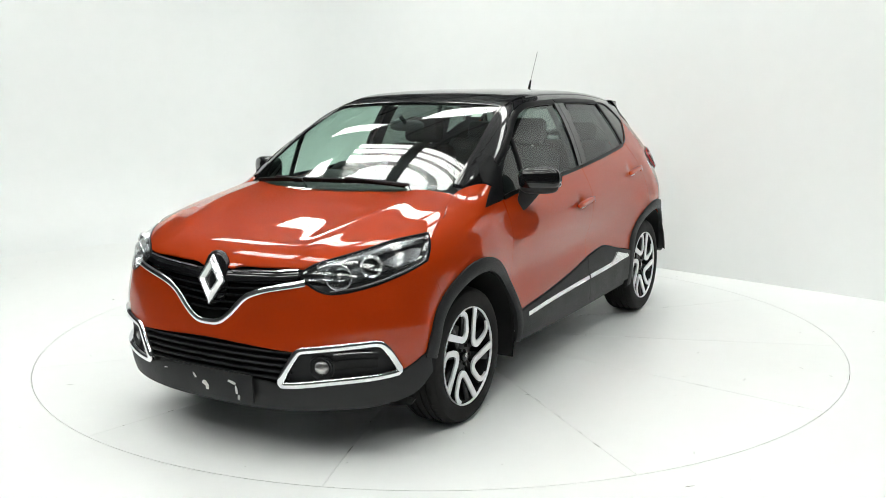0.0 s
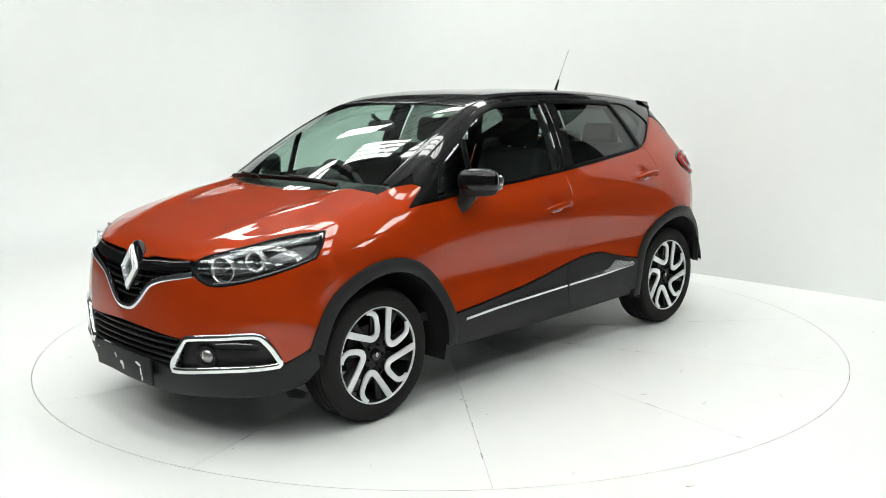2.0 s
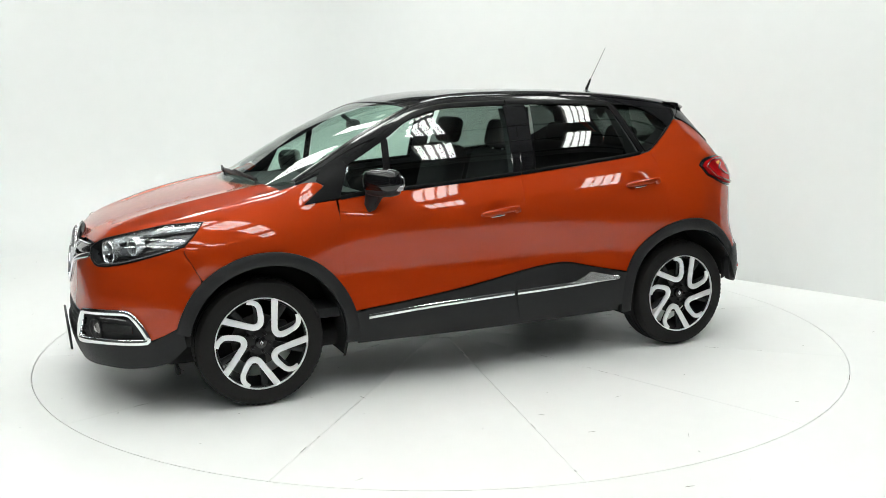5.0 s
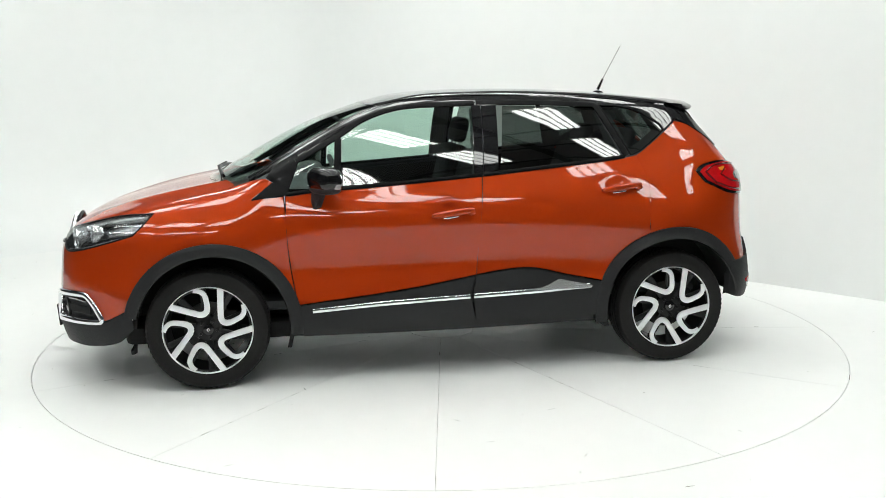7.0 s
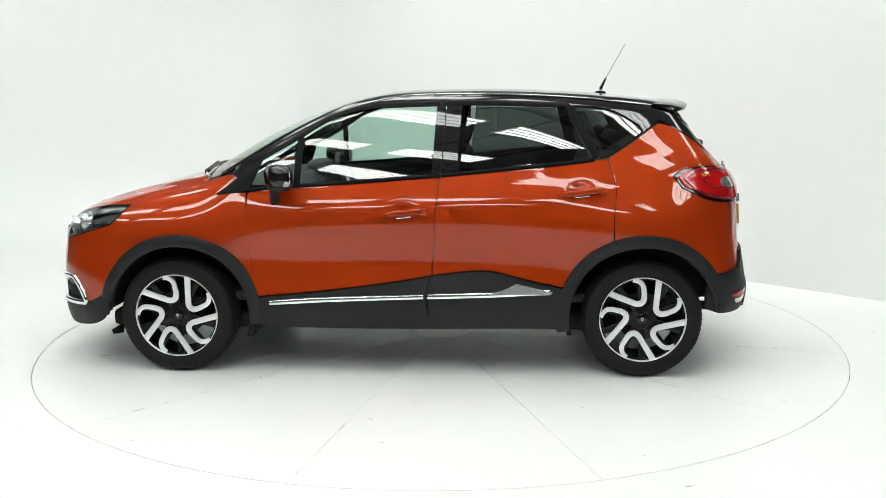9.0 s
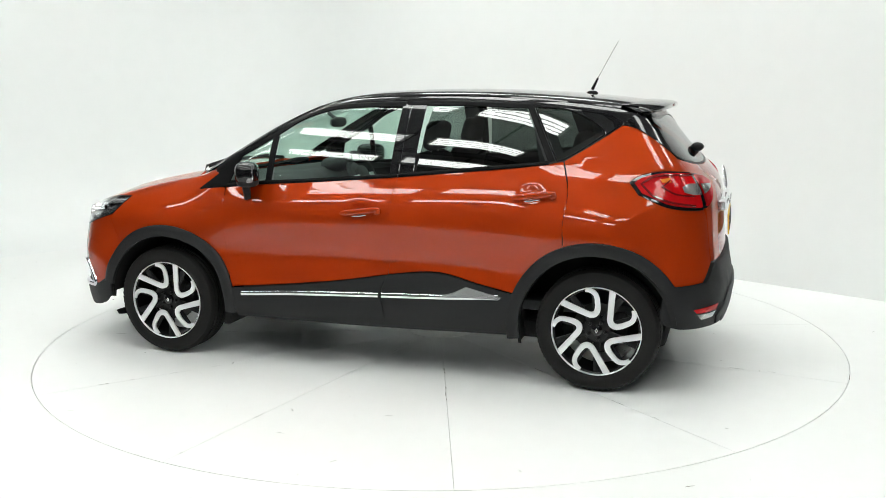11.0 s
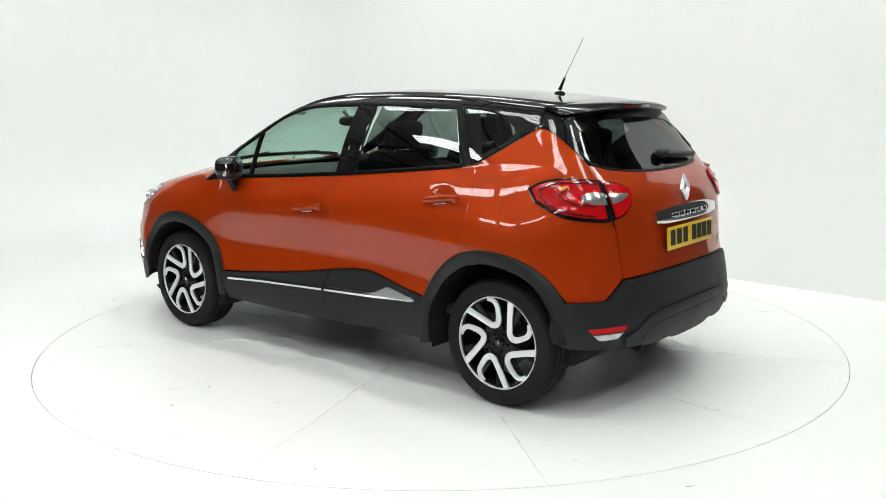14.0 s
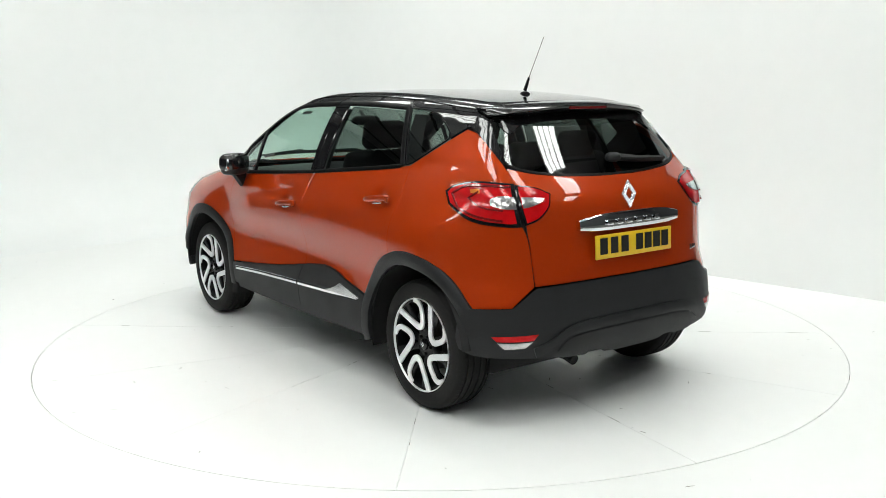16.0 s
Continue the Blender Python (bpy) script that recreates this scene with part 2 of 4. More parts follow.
def lay(uv, way, form, off=0.0):
    """Places and normals on the form for points of the outline's plane."""
    u, v = np.asarray(uv, float).T
    o, d = np.zeros((len(u), 3)), np.zeros((len(u), 3))
    if way == "side":
        o[:, 0], o[:, 2], d[:, 1], far = u, v, 1, 1.3
    elif way in ("front", "rear"):
        a = u / ARC
        sg = 1 if way == "front" else -1
        o[:, 0], o[:, 2] = (NOSE if sg > 0 else TAIL), v
        d[:, 0], d[:, 1], far = sg * np.cos(a), np.sin(a), 1.6
    elif way == "top":
        o[:, 0], o[:, 1], o[:, 2], d[:, 2], far = u, v, .5, 1, 1.6
    elif way == "slant":
        h = math.sqrt(.5)
        o[:, 0], o[:, 1], o[:, 2] = u, -h * v + h * .5, h * v + h * .5
        d[:, 1], d[:, 2], far = h, h, 1.3
    elif way == "quarter":
        c, s = math.cos(YAW), math.sin(YAW)
        o[:, 0], o[:, 1], o[:, 2] = c * u - s * 1.45, s * u + c * 1.45, v
        d[:, 0], d[:, 1], far = -s, c, 1.6
    elif way == "corner":
        c, s = math.cos(YAW), math.sin(YAW)
        o[:, 0], o[:, 1], o[:, 2] = -s * u - c * .1, c * u - s * .1, v
        d[:, 0], d[:, 1], far = c, s, 1.6
    lo, hi = np.zeros(len(u)), np.full(len(u), far)
    for _ in range(34):
        mid = (lo + hi) / 2
        p = o + d * mid[:, None]
        inside = form(p[:, 0], p[:, 1], p[:, 2]) < 0
        lo, hi = np.where(inside, mid, lo), np.where(inside, hi, mid)
    p = o + d * ((lo + hi) / 2)[:, None]
    e = 1e-3
    g = np.stack([form(*(p + e * np.eye(3)[k]).T) - form(*(p - e * np.eye(3)[k]).T) for k in range(3)], 1)
    nrm = g / np.linalg.norm(g, axis=1, keepdims=True)
    return p + nrm * off, nrm


def panel(name, pts, way, form, mat, parent, off=0.0, inset=.002, skirt=.014, cell=.03, label="", flip=1, spacing=.02):
    """A panel of the body: the outline pts laid on the form, with turned-in edges."""
    line = smooth_line([(*flat(p, way), 0) for p in pts], spacing, True)
    line = inset_line(line, inset) if inset else [Vector(p[:2]) for p in line]
    bm = bmesh.new()
    bm.faces.new([bm.verts.new((p[0], p[1], 0)) for p in line])
    for k in (0, 1):
        lo, hi = min(p[k] for p in line), max(p[k] for p in line)
        n = max(1, round((hi - lo) / cell))
        for i in range(1, n):
            co = [0, 0, 0]
            co[k] = lo + (hi - lo) * i / n + 1.3e-4
            bmesh.ops.bisect_plane(bm, geom=bm.verts[:] + bm.edges[:] + bm.faces[:], dist=1e-6, plane_co=co, plane_no=(1 - k, k, 0))
    vs = list(bm.verts)
    exact = []
    p, nrm = lay([(v.co.x, v.co.y) for v in vs], way, form, off)
    edge = [e for e in bm.edges if len(e.link_faces) == 1]
    for v, q, n in zip(vs, p, nrm):
        v.co = (q[0], q[1] * flip, q[2])
        exact.append((n[0], n[1] * flip, n[2]))
    if skirt:
        down = {}
        nd = {v: n for v, n in zip(vs, nrm)}
        for e in edge:
            for v in e.verts:
                if v not in down:
                    n = nd[v]
                    down[v] = bm.verts.new(v.co - Vector((n[0], n[1] * flip, n[2])) * skirt)
                    exact.append((n[0], n[1] * flip, n[2]))
        for e in edge:
            a, b = e.verts
            bm.faces.new((a, b, down[b], down[a]))
    # faces look outwards
    bm.normal_update()
    face = max(bm.faces, key=lambda f: f.calc_area())
    v = face.verts[0]
    n = dict(zip(vs, nrm))[v]
    bmesh.ops.recalc_face_normals(bm, faces=bm.faces)
    bm.normal_update()
    if face.normal.dot(Vector((n[0], n[1] * flip, n[2]))) < 0:
        bmesh.ops.reverse_faces(bm, faces=bm.faces)
    ob = part(name, bm, mat, parent, label, sharp=180, outward=False)
    ob.data.normals_split_custom_set_from_vertices(exact)
    return ob


def true(pts, way, form):
    """Points brought onto the form."""
    return [tuple(q) for q in lay([flat(p, way) for p in pts], way, form)[0]]


def on_form(pts, way, form, off=0.0, spacing=.015, closed=False, flip=1, corner=38):
    """A smooth line on the form, with its normals."""
    line = smooth_line([(*flat(p, way), 0) for p in pts], spacing, closed, corner)
    p, n = lay([(q[0], q[1]) for q in line], way, form, off)
    p[:, 1] *= flip
    n[:, 1] *= flip
    return p, n


def sweep(path, normals, width, height, closed=False, bm=None, round_=.35):
    """A rounded bar along a line: width across it, height off the surface. Width may be a list."""
    bm = bm or bmesh.new()
    P = [Vector(p) for p in path]
    n = len(P)
    rings = []
    for i in range(n):
        a = P[i - 1] if (closed or i) else P[i]
        b = P[(i + 1) % n] if (closed or i < n - 1) else P[i]
        t = (b - a).normalized()
        nn = Vector(normals[i])
        s = t.cross(nn).normalized()
        nn = s.cross(t)
        w = (width[i] if hasattr(width, "__len__") else width) / 2
        h = height
        prof = ((-w, -h * .5), (-w, h * (1 - round_)), (-w * (1 - round_), h), (w * (1 - round_), h), (w, h * (1 - round_)), (w, -h * .5))
        rings.append([bm.verts.new(P[i] + s * x + nn * y) for x, y in prof])
    k = 6
    for i in range(n if closed else n - 1):
        a, b = rings[i], rings[(i + 1) % n]
        for j in range(k):
            bm.faces.new((a[j], a[(j + 1) % k], b[(j + 1) % k], b[j]))
    if not closed:
        bm.faces.new(rings[0])
        bm.faces.new(rings[-1][::-1])
    return bm


def bar(name, pts, way, form, mat, parent, width=.02, height=.008, off=0.0, closed=False, label="", flip=1, corner=38):
    p, n = on_form(pts, way, form, off, closed=closed, flip=flip, corner=corner)
    return part(name, sweep(p, n, width, height, closed), mat, parent, label, sharp=50)


def tube(pts, r, n=8, bm=None, taper=None):
    """A round rod along pts."""
    bm = bm or bmesh.new()
    P = [Vector(p) for p in pts]
    rings = []
    for i, p in enumerate(P):
        t = (P[min(i + 1, len(P) - 1)] - P[max(i - 1, 0)]).normalized()
        s = t.orthogonal().normalized()
        q = t.cross(s)
        rr = r if taper is None else r + (taper - r) * i / (len(P) - 1)
        rings.append([bm.verts.new(p + (s * math.cos(2 * math.pi * k / n) + q * math.sin(2 * math.pi * k / n)) * rr) for k in range(n)])
    for a, b in zip(rings, rings[1:]):
        for k in range(n):
            bm.faces.new((a[k], a[(k + 1) % n], b[(k + 1) % n], b[k]))
    bm.faces.new(rings[0])
    bm.faces.new(rings[-1][::-1])
    return bm


def plate(outline, thick, m, bm=None, bevel=0.0):
    """A flat shape of some thickness; the outline's plane is turned by m, and its front is +z."""
    bm = bm or bmesh.new()
    top = [bm.verts.new(m @ Vector((x, y, thick / 2))) for x, y in outline]
    bot = [bm.verts.new(m @ Vector((x, y, -thick / 2))) for x, y in outline]
    f = bm.faces.new(top)
    bm.faces.new(bot[::-1])
    n = len(top)
    for i in range(n):
        bm.faces.new((top[i], bot[i], bot[(i + 1) % n], top[(i + 1) % n]))
    if bevel:
        bmesh.ops.bevel(bm, geom=list(f.edges), offset=bevel, segments=2, affect="EDGES")
    return bm


def blob(size, at, power=2.6, seg=20, turn=None):
    """A soft-cornered rounded form."""
    bm = bmesh.new()
    bmesh.ops.create_uvsphere(bm, u_segments=seg, v_segments=seg // 2 + 2, radius=1)
    m = Matrix.Translation(at) @ (turn or Matrix())
    for v in bm.verts:
        s = sum(abs(c) ** power for c in v.co) ** (1 / power)
        v.co = m @ Vector([c / s * h / 2 for c, h in zip(v.co, size)])
    return bm




# ---- the hall: a white studio set corner-wise before the camera ----
def strip_mesh(name, rows, mat, label, kind="structure"):
    """A sheet through rows of points."""
    bm = bmesh.new()
    vs = [[bm.verts.new(p) for p in r] for r in rows]
    for a, b in zip(vs, vs[1:]):
        for i in range(len(a) - 1):
            bm.faces.new((a[i], a[i + 1], b[i + 1], b[i]))
    ob = part(name, bm, mat, sharp=80)
    return tagged(ob, label, kind=kind)


H = math.sqrt(.5)
WALL_R, WALL_L, BACK = 2.81, 5.90, 7.2      # distances of the walls from the turntable's axis
HEIGHT = 5.0                                # the hall's ceiling
SET_TOP, END_R, END_L = 2.9, -2.2, -2.0     # the white set's height and where its two walls end
PAINTED = 4.0                               # the white floor ends here towards the camera


def hall(a, b, z=0.0):
    """a metres towards the crisp-edged wall, b metres towards the coved wall."""
    return (H * a - H * b, H * a + H * b, z)


def build_hall():
    # floor with a round hole for the turntable
    bm = bmesh.new()
    n = 160
    R = 2.506
    ring = [bm.verts.new((R * math.cos(2 * math.pi * k / n), R * math.sin(2 * math.pi * k / n), 0)) for k in range(n)]
    low = [bm.verts.new((v.co.x, v.co.y, -.04)) for v in ring]
    outer = []
    for k in range(n):
        ang = 2 * math.pi * k / n
        ca, sb = math.cos(ang - math.pi / 4), math.sin(ang - math.pi / 4)
        d = min((WALL_R if ca > 0 else PAINTED) / max(abs(ca), 1e-6), ((WALL_L - .05) if sb > 0 else PAINTED) / max(abs(sb), 1e-6))
        outer.append(bm.verts.new(hall(ca * d, sb * d)))
    for k in range(n):
        j = (k + 1) % n
        bm.faces.new((ring[k], ring[j], outer[j], outer[k]))
        bm.faces.new((ring[k], low[k], low[j], ring[j]))
    tagged(part("floor", bm, FLOOR, sharp=30), "glossy white painted studio floor with faint scuffs", kind="structure")
    # one sheet: coved wall, rounded corner, straight wall with a crisp foot
    rc = 1.1
    path = [(a, WALL_L, 0, -1, .9) for a in np.linspace(END_L, WALL_R - rc, 8)]
    for t in np.linspace(0, math.pi / 2, 16)[1:]:
        path.append((WALL_R - rc + rc * math.sin(t), WALL_L - rc + rc * math.cos(t), -math.sin(t), -math.cos(t), max(.9 * (1 - t / 1.2), .004)))
    path += [(WALL_R, b, -1, 0, .004) for b in np.linspace(WALL_L - rc, END_R, 8)[1:]]
    rows = []
    for a, b, na, nb, r in path:
        prof = [(r * (1 - math.sin(t)), r * (1 - math.cos(t))) for t in np.linspace(0, math.pi / 2, 10)] + [(0, 1.8), (0, SET_TOP)]
        rows.append([hall(a + na * d, b + nb * d, z + .0005) for d, z in prof])
    strip_mesh("wall_set", rows, WALL, "smooth white studio wall with coved foot and rounded corner")

    def slab(name, a0, a1, b0, b1, z0, z1, mat, label):
        bm = bmesh.new()
        vs = [bm.verts.new(hall(a, b, z)) for a in (a0, a1) for b in (b0, b1) for z in (z0, z1)]
        for q in ((0, 1, 3, 2), (4, 6, 7, 5), (0, 4, 5, 1), (2, 3, 7, 6), (0, 2, 6, 4), (1, 5, 7, 3)):
            bm.faces.new([vs[i] for i in q])
        return tagged(part(name, bm, mat, sharp=30), label, kind="structure")

    slab("wall_side", WALL_R + .01, WALL_R + .12, END_R, WALL_L + .12, -.05, SET_TOP, WALL, "smooth white painted studio wall meeting the floor squarely")
    slab("wall_coved_back", END_L, WALL_R, WALL_L + .01, WALL_L + .12, -.05, SET_TOP, WALL, "white painted wall behind the curved foot")
    e, f = 5.2, 8.0
    slab("wall_hall_1", -BACK - .15, -BACK, -BACK - .15, f, -.05, HEIGHT, DIMWALL, "dark grey hall wall behind the camera")
    slab("wall_hall_2", -BACK, e, -BACK - .15, -BACK, -.05, HEIGHT, DIMWALL, "dark grey hall wall beside the camera")
    slab("wall_hall_3", e, e + .15, -BACK - .15, f, -.05, HEIGHT, DIMWALL, "dark grey hall wall behind the white set")
    slab("wall_hall_4", -BACK - .15, e + .15, f, f + .15, -.05, HEIGHT, DIMWALL, "dark grey hall wall behind the white set")
    slab("ceiling", -BACK - .15, e + .15, -BACK - .15, f + .15, HEIGHT, HEIGHT + .1, CEILING, "dark grey hall ceiling with tube lights")
    for k in range(12):
        b = -BACK + .6 + 1.25 * k
        slab("beam", -BACK, e, b - .03, b + .03, HEIGHT - .05, HEIGHT - .002, DIMWALL, "thin dark ceiling purlin")
    for a in (-5.4, -1.2, 3.3):
        slab("beam", a - .07, a + .07, -BACK, f, HEIGHT - .28, HEIGHT - .052, DIMWALL, "dark steel roof beam")
    slab("ground", -BACK - .15, e + .15, -BACK - .15, f + .15, -.14, -.046, CONCRETE, "dark concrete floor of the hall round the painted set")


def build_fixture():
    """A ceiling fixture: white tray with four broad strip lights."""
    root = new("tube_fixture")
    root.empty_display_size = .2
    part("tray", box((1.50, .62, .05), (0, 0, .035), .01), WHITE, root)
    for k in range(4):
        bm = box((1.42, .100, .024), (0, (k - 1.5) * .145, -.006), .009)
        part("diffuser", bm, TUBE, root, "glowing white strip diffuser")
    return tagged(root, "white ceiling fixture with four glowing strips", "ceiling light", "ceiling tube fixtures")


def build_lights():
    first = None
    for a, b in FIXTURES:
        x, y, _ = hall(a, b)
        m = pose(x, y, HEIGHT - .111, 0, 0, 135)
        if first is None:
            first = build_fixture()
            first.matrix_basis = m
        else:
            copy_thing(first, m)


# the last two, at b 4.1, are added fill to brighten the coved corner
FIXTURES = [(a, b) for a in (2.1, -.1, -2.3, -4.5, -6.5) for b in (2.2, .4, -1.4, -3.4, -5.6)] + [(a, 4.1) for a in (1.2, -.4)]


def build_turntable():
    root = new("turntable")
    gap, r0, r1 = .0010, .212, 2.5015
    for k in range(12):
        a0, a1 = radians(19.5 + 30 * k), radians(49.5 + 30 * k)
        top = []
        for r, rev in ((r0 + .005, 0), (r1, 1)):
            n = 4 if not rev else 14
            e = gap / r
            arc_ = [(r * math.cos(a), r * math.sin(a)) for a in np.linspace(a0 + e, a1 - e, n)]
            top += arc_[::-1] if rev else arc_
        part("plate", plate(top, .03, pose(0, 0, -.015)), FLOOR, root)
    part("hub_plate", plate([(r0 * math.cos(t), r0 * math.sin(t)) for t in np.linspace(0, 2 * math.pi, 40, endpoint=False)], .03, pose(0, 0, -.0145)), FLOOR, root)
    part("rim", lathe([(0, -.034), (2.501, -.034), (2.501, -.045), (0, -.045)], 96, "z"), DARKGAP, root)
    return tagged(root, "flush white round turntable of wedge-shaped plates under the car", "turntable")


build_hall()
build_lights()
turntable = build_turntable()


def flecks(n, r0, r1, parent, name):
    """Small dark scuffs and chips lying on the painted floor."""
    rnd = random.Random(7 + n)
    bm = bmesh.new()
    while n:
        a, r = rnd.uniform(0, 2 * math.pi), math.sqrt(rnd.uniform(r0 ** 2, r1 ** 2))
        x, y = r * math.cos(a), r * math.sin(a)
        if H * (x + y) > WALL_R - .1 or H * (y - x) > WALL_L - 1.2:
            continue
        n -= 1
        w, l = rnd.uniform(.002, .005), rnd.choice((.006, .01, .02, .045))
        m = pose(x, y, .0012, 0, 0, rnd.uniform(0, 180))
        bm.faces.new([bm.verts.new(m @ Vector((u * l, v * w, 0))) for u, v in ((-.5, -.5), (.3, -.6), (.5, .3), (-.2, .5))])
    return part(name, bm, SCUFF, parent)


def seam_grime(n):
    """Dark broken dirt along the turntable's radial joints."""
    rnd = random.Random(31)
    bm = bmesh.new()
    for _ in range(n):
        a, r = radians(19.5 + 30 * rnd.randrange(12)), rnd.uniform(.5, 2.4)
        l, w, off = rnd.uniform(.02, .11), rnd.uniform(.002, .006), rnd.uniform(-.004, .004)
        m = pose(r * math.cos(a), r * math.sin(a), .0013, 0, 0, math.degrees(a)) @ pose(0, off, 0)
        bm.faces.new([bm.verts.new(m @ Vector((u * l, v * w, 0))) for u, v in ((-.5, -.3), (-.1, -.5), (.5, -.2), (.4, .4), (-.2, .3))])
    return part("joint_dirt", bm, SCUFF, turntable)


tagged(seam_grime(46), "dark dirt in the plates' joints", kind="stuff")
tagged(flecks(110, 2.55, 5.2, None, "floor_scuffs"), "small grey scuffs and chips on the white floor", "scuffs", kind="stuff")
tagged(flecks(70, .3, 2.45, turntable, "scuffs"), "small grey scuffs", kind="stuff")


# ---- the car ----
car = tagged(new("car"), "orange crossover car with black roof on a white turntable", "car")
L, C = lower_form, cabin_form
BOTH = (1, -1)


def arc(c, r, a0, a1, n=14):
    return [(c[0] + r * math.cos(radians(a)), c[1] + r * math.sin(radians(a))) for a in np.linspace(a0, a1, n)]


def deep(pts, y=.86):
    return [(p[0], y, p[1]) for p in pts]


def flank(pts, form=lower_form):
    """Points of the flank from (x, z)."""
    return [tuple(q) for q in lay(pts, "side", form)[0]]


def both(half):
    """A half outline from the middle outwards and back, made whole."""
    return half + [(x, -y, z) for x, y, z in half[::-1] if abs(y) > 1e-6]


FA, RA = (-.036, .335), (-2.60, .340)        # wheel arches' centres
R_OUT, R_IN = .460, .397

# shared outlines, brought onto the form
LAMP = true([(.751, .433, .819), (.705, .478, .857), (.62, .56, .889), (.545, .612, .909), (.39, .664, .94), (.212, .718, .953), (.285, .778, .90), (.340, .797, .848), (.475, .770, .810), (.64, .680, .763), (.735, .570, .745), (.758, .50, .772)], "corner", L)
SEAM = true([(.071, .730, .968), (-.02, .692, 1.01), (-.10, .668, 1.05), (-.155, .655, 1.073)], "top", L)
HOOD_EDGE = true([(.782, 0, .865), (.775, .09, .855), (.765, .125, .83), (.755, .25, .835), (.728, .432, .838)], "top", L)
FACE_LOW = true([(.862, 0, .583), (.858, .06, .590), (.845, .112, .622), (.825, .224, .722), (.763, .465, .786)], "front", L)
WING_SEAM = flank([(.356, .817), (.338, .785), (.320, .75), (.302, .716), (.285, .683)])

# front end
panel("hood", both(HOOD_EDGE + LAMP[1:6] + SEAM + [(-.16, .620, 1.075), (-.072, .37, 1.09), (-.012, 0, 1.097)]), "top", L, PAINT, car, cell=.022, label="glossy orange hood with raised ridges")
panel("front_bumper", both(FACE_LOW + LAMP[:6:-1] + WING_SEAM
      + flank(arc(FA, R_OUT, 46, 15, 6)) + [(.48, .80, .415), (.536, .776, .392), (.62, .715, .535), (.804, .471, .508), (.811, .447, .497), (.868, 0, .515)]), "front", L, PAINT, car, label="orange front bumper")
panel("bumper_lip", both([(.87, 0, .365), (.864, .3, .363), (.836, .384, .352), (.75, .59, .374), (.54, .776, .388), (.48, .80, .415), (.415, .825, .45), (.385, .84, .44),
      (.37, .84, .36), (.45, .80, .285), (.60, .70, .250), (.733, .585, .245), (.82, .287, .225), (.84, 0, .22)]), "front", L, PLASTIC, car, off=.006, label="black plastic bumper lip")
lower_grille = panel("lower_grille", both([(.87, 0, .53), (.811, .46, .51), (.81, .47, .45), (.825, .41, .35), (.86, 0, .355)]), "front", L, LINER, car, off=-.045, inset=0, skirt=0)
for k in range(5):
    z = .375 + .029 * k
    w = .425 + .012 * k
    bar("slat", [(.85, -w, z), (.866, -.2, z), (.868, 0, z), (.866, .2, z), (.85, w, z)], "front", L, PLASTIC, lower_grille, .010, .022, -.028)

grille = panel("grille", both(HOOD_EDGE + [LAMP[0]] + FACE_LOW[::-1]),
               "front", L, LINER, car, off=-.05, inset=0, skirt=0, label="black upper grille")
for k, (z, w) in enumerate(((.775, .43), (.745, .30), (.712, .22), (.678, .16), (.644, .11))):
    bar("slat", [(.8, -w, z + .04 * w), (.85, -w / 2, z), (.86, 0, z - .004), (.85, w / 2, z), (.8, w, z + .04 * w)], "front", L, GLOSS, grille, .013, .020, -.03)
for s in BOTH:
    bar("chrome_bar", [(.80, .075, .79), (.775, .2, .800), (.757, .32, .808), (.745, .425, .822)], "front", L, GLOSS, grille, .05, .012, -.012, flip=s, label="gloss black grille bar")
    bar("chrome_line", [(.80, .10, .808), (.775, .2, .816), (.757, .32, .823), (.745, .425, .833)], "front", L, CHROME, grille, .009, .008, .0, flip=s, label="thin chrome line")
bar("chrome_edge", [(.757, -.468, .786), (.825, -.224, .722), (.845, -.112, .624), (.858, -.06, .592), (.862, 0, .586), (.858, .06, .592), (.845, .112, .624), (.825, .224, .722), (.757, .468, .786)],
    "front", L, CHROME, grille, .026, .010, .0, label="chrome edge of the grille")


def diamond(w, h, t, m):
    """A folded open lozenge badge."""
    bm = bmesh.new()
    o = [(0, h / 2), (w / 2, 0), (0, -h / 2), (-w / 2, 0)]
    for k in range(4):
        a, b = Vector((*o[k], 0)), Vector((*o[(k + 1) % 4], 0))
        rows = []
        for p in (a, b):
            rows.append([bm.verts.new(m @ (p * s + Vector((0, 0, z)))) for s, z in ((1, 0), (.97, t * .5), (.72, t), (.46, t * .5), (.44, 0))])
        for i in range(4):
            bm.faces.new((rows[0][i], rows[0][i + 1], rows[1][i + 1], rows[1][i]))
    bmesh.ops.remove_doubles(bm, verts=bm.verts, dist=1e-4)
    return bm


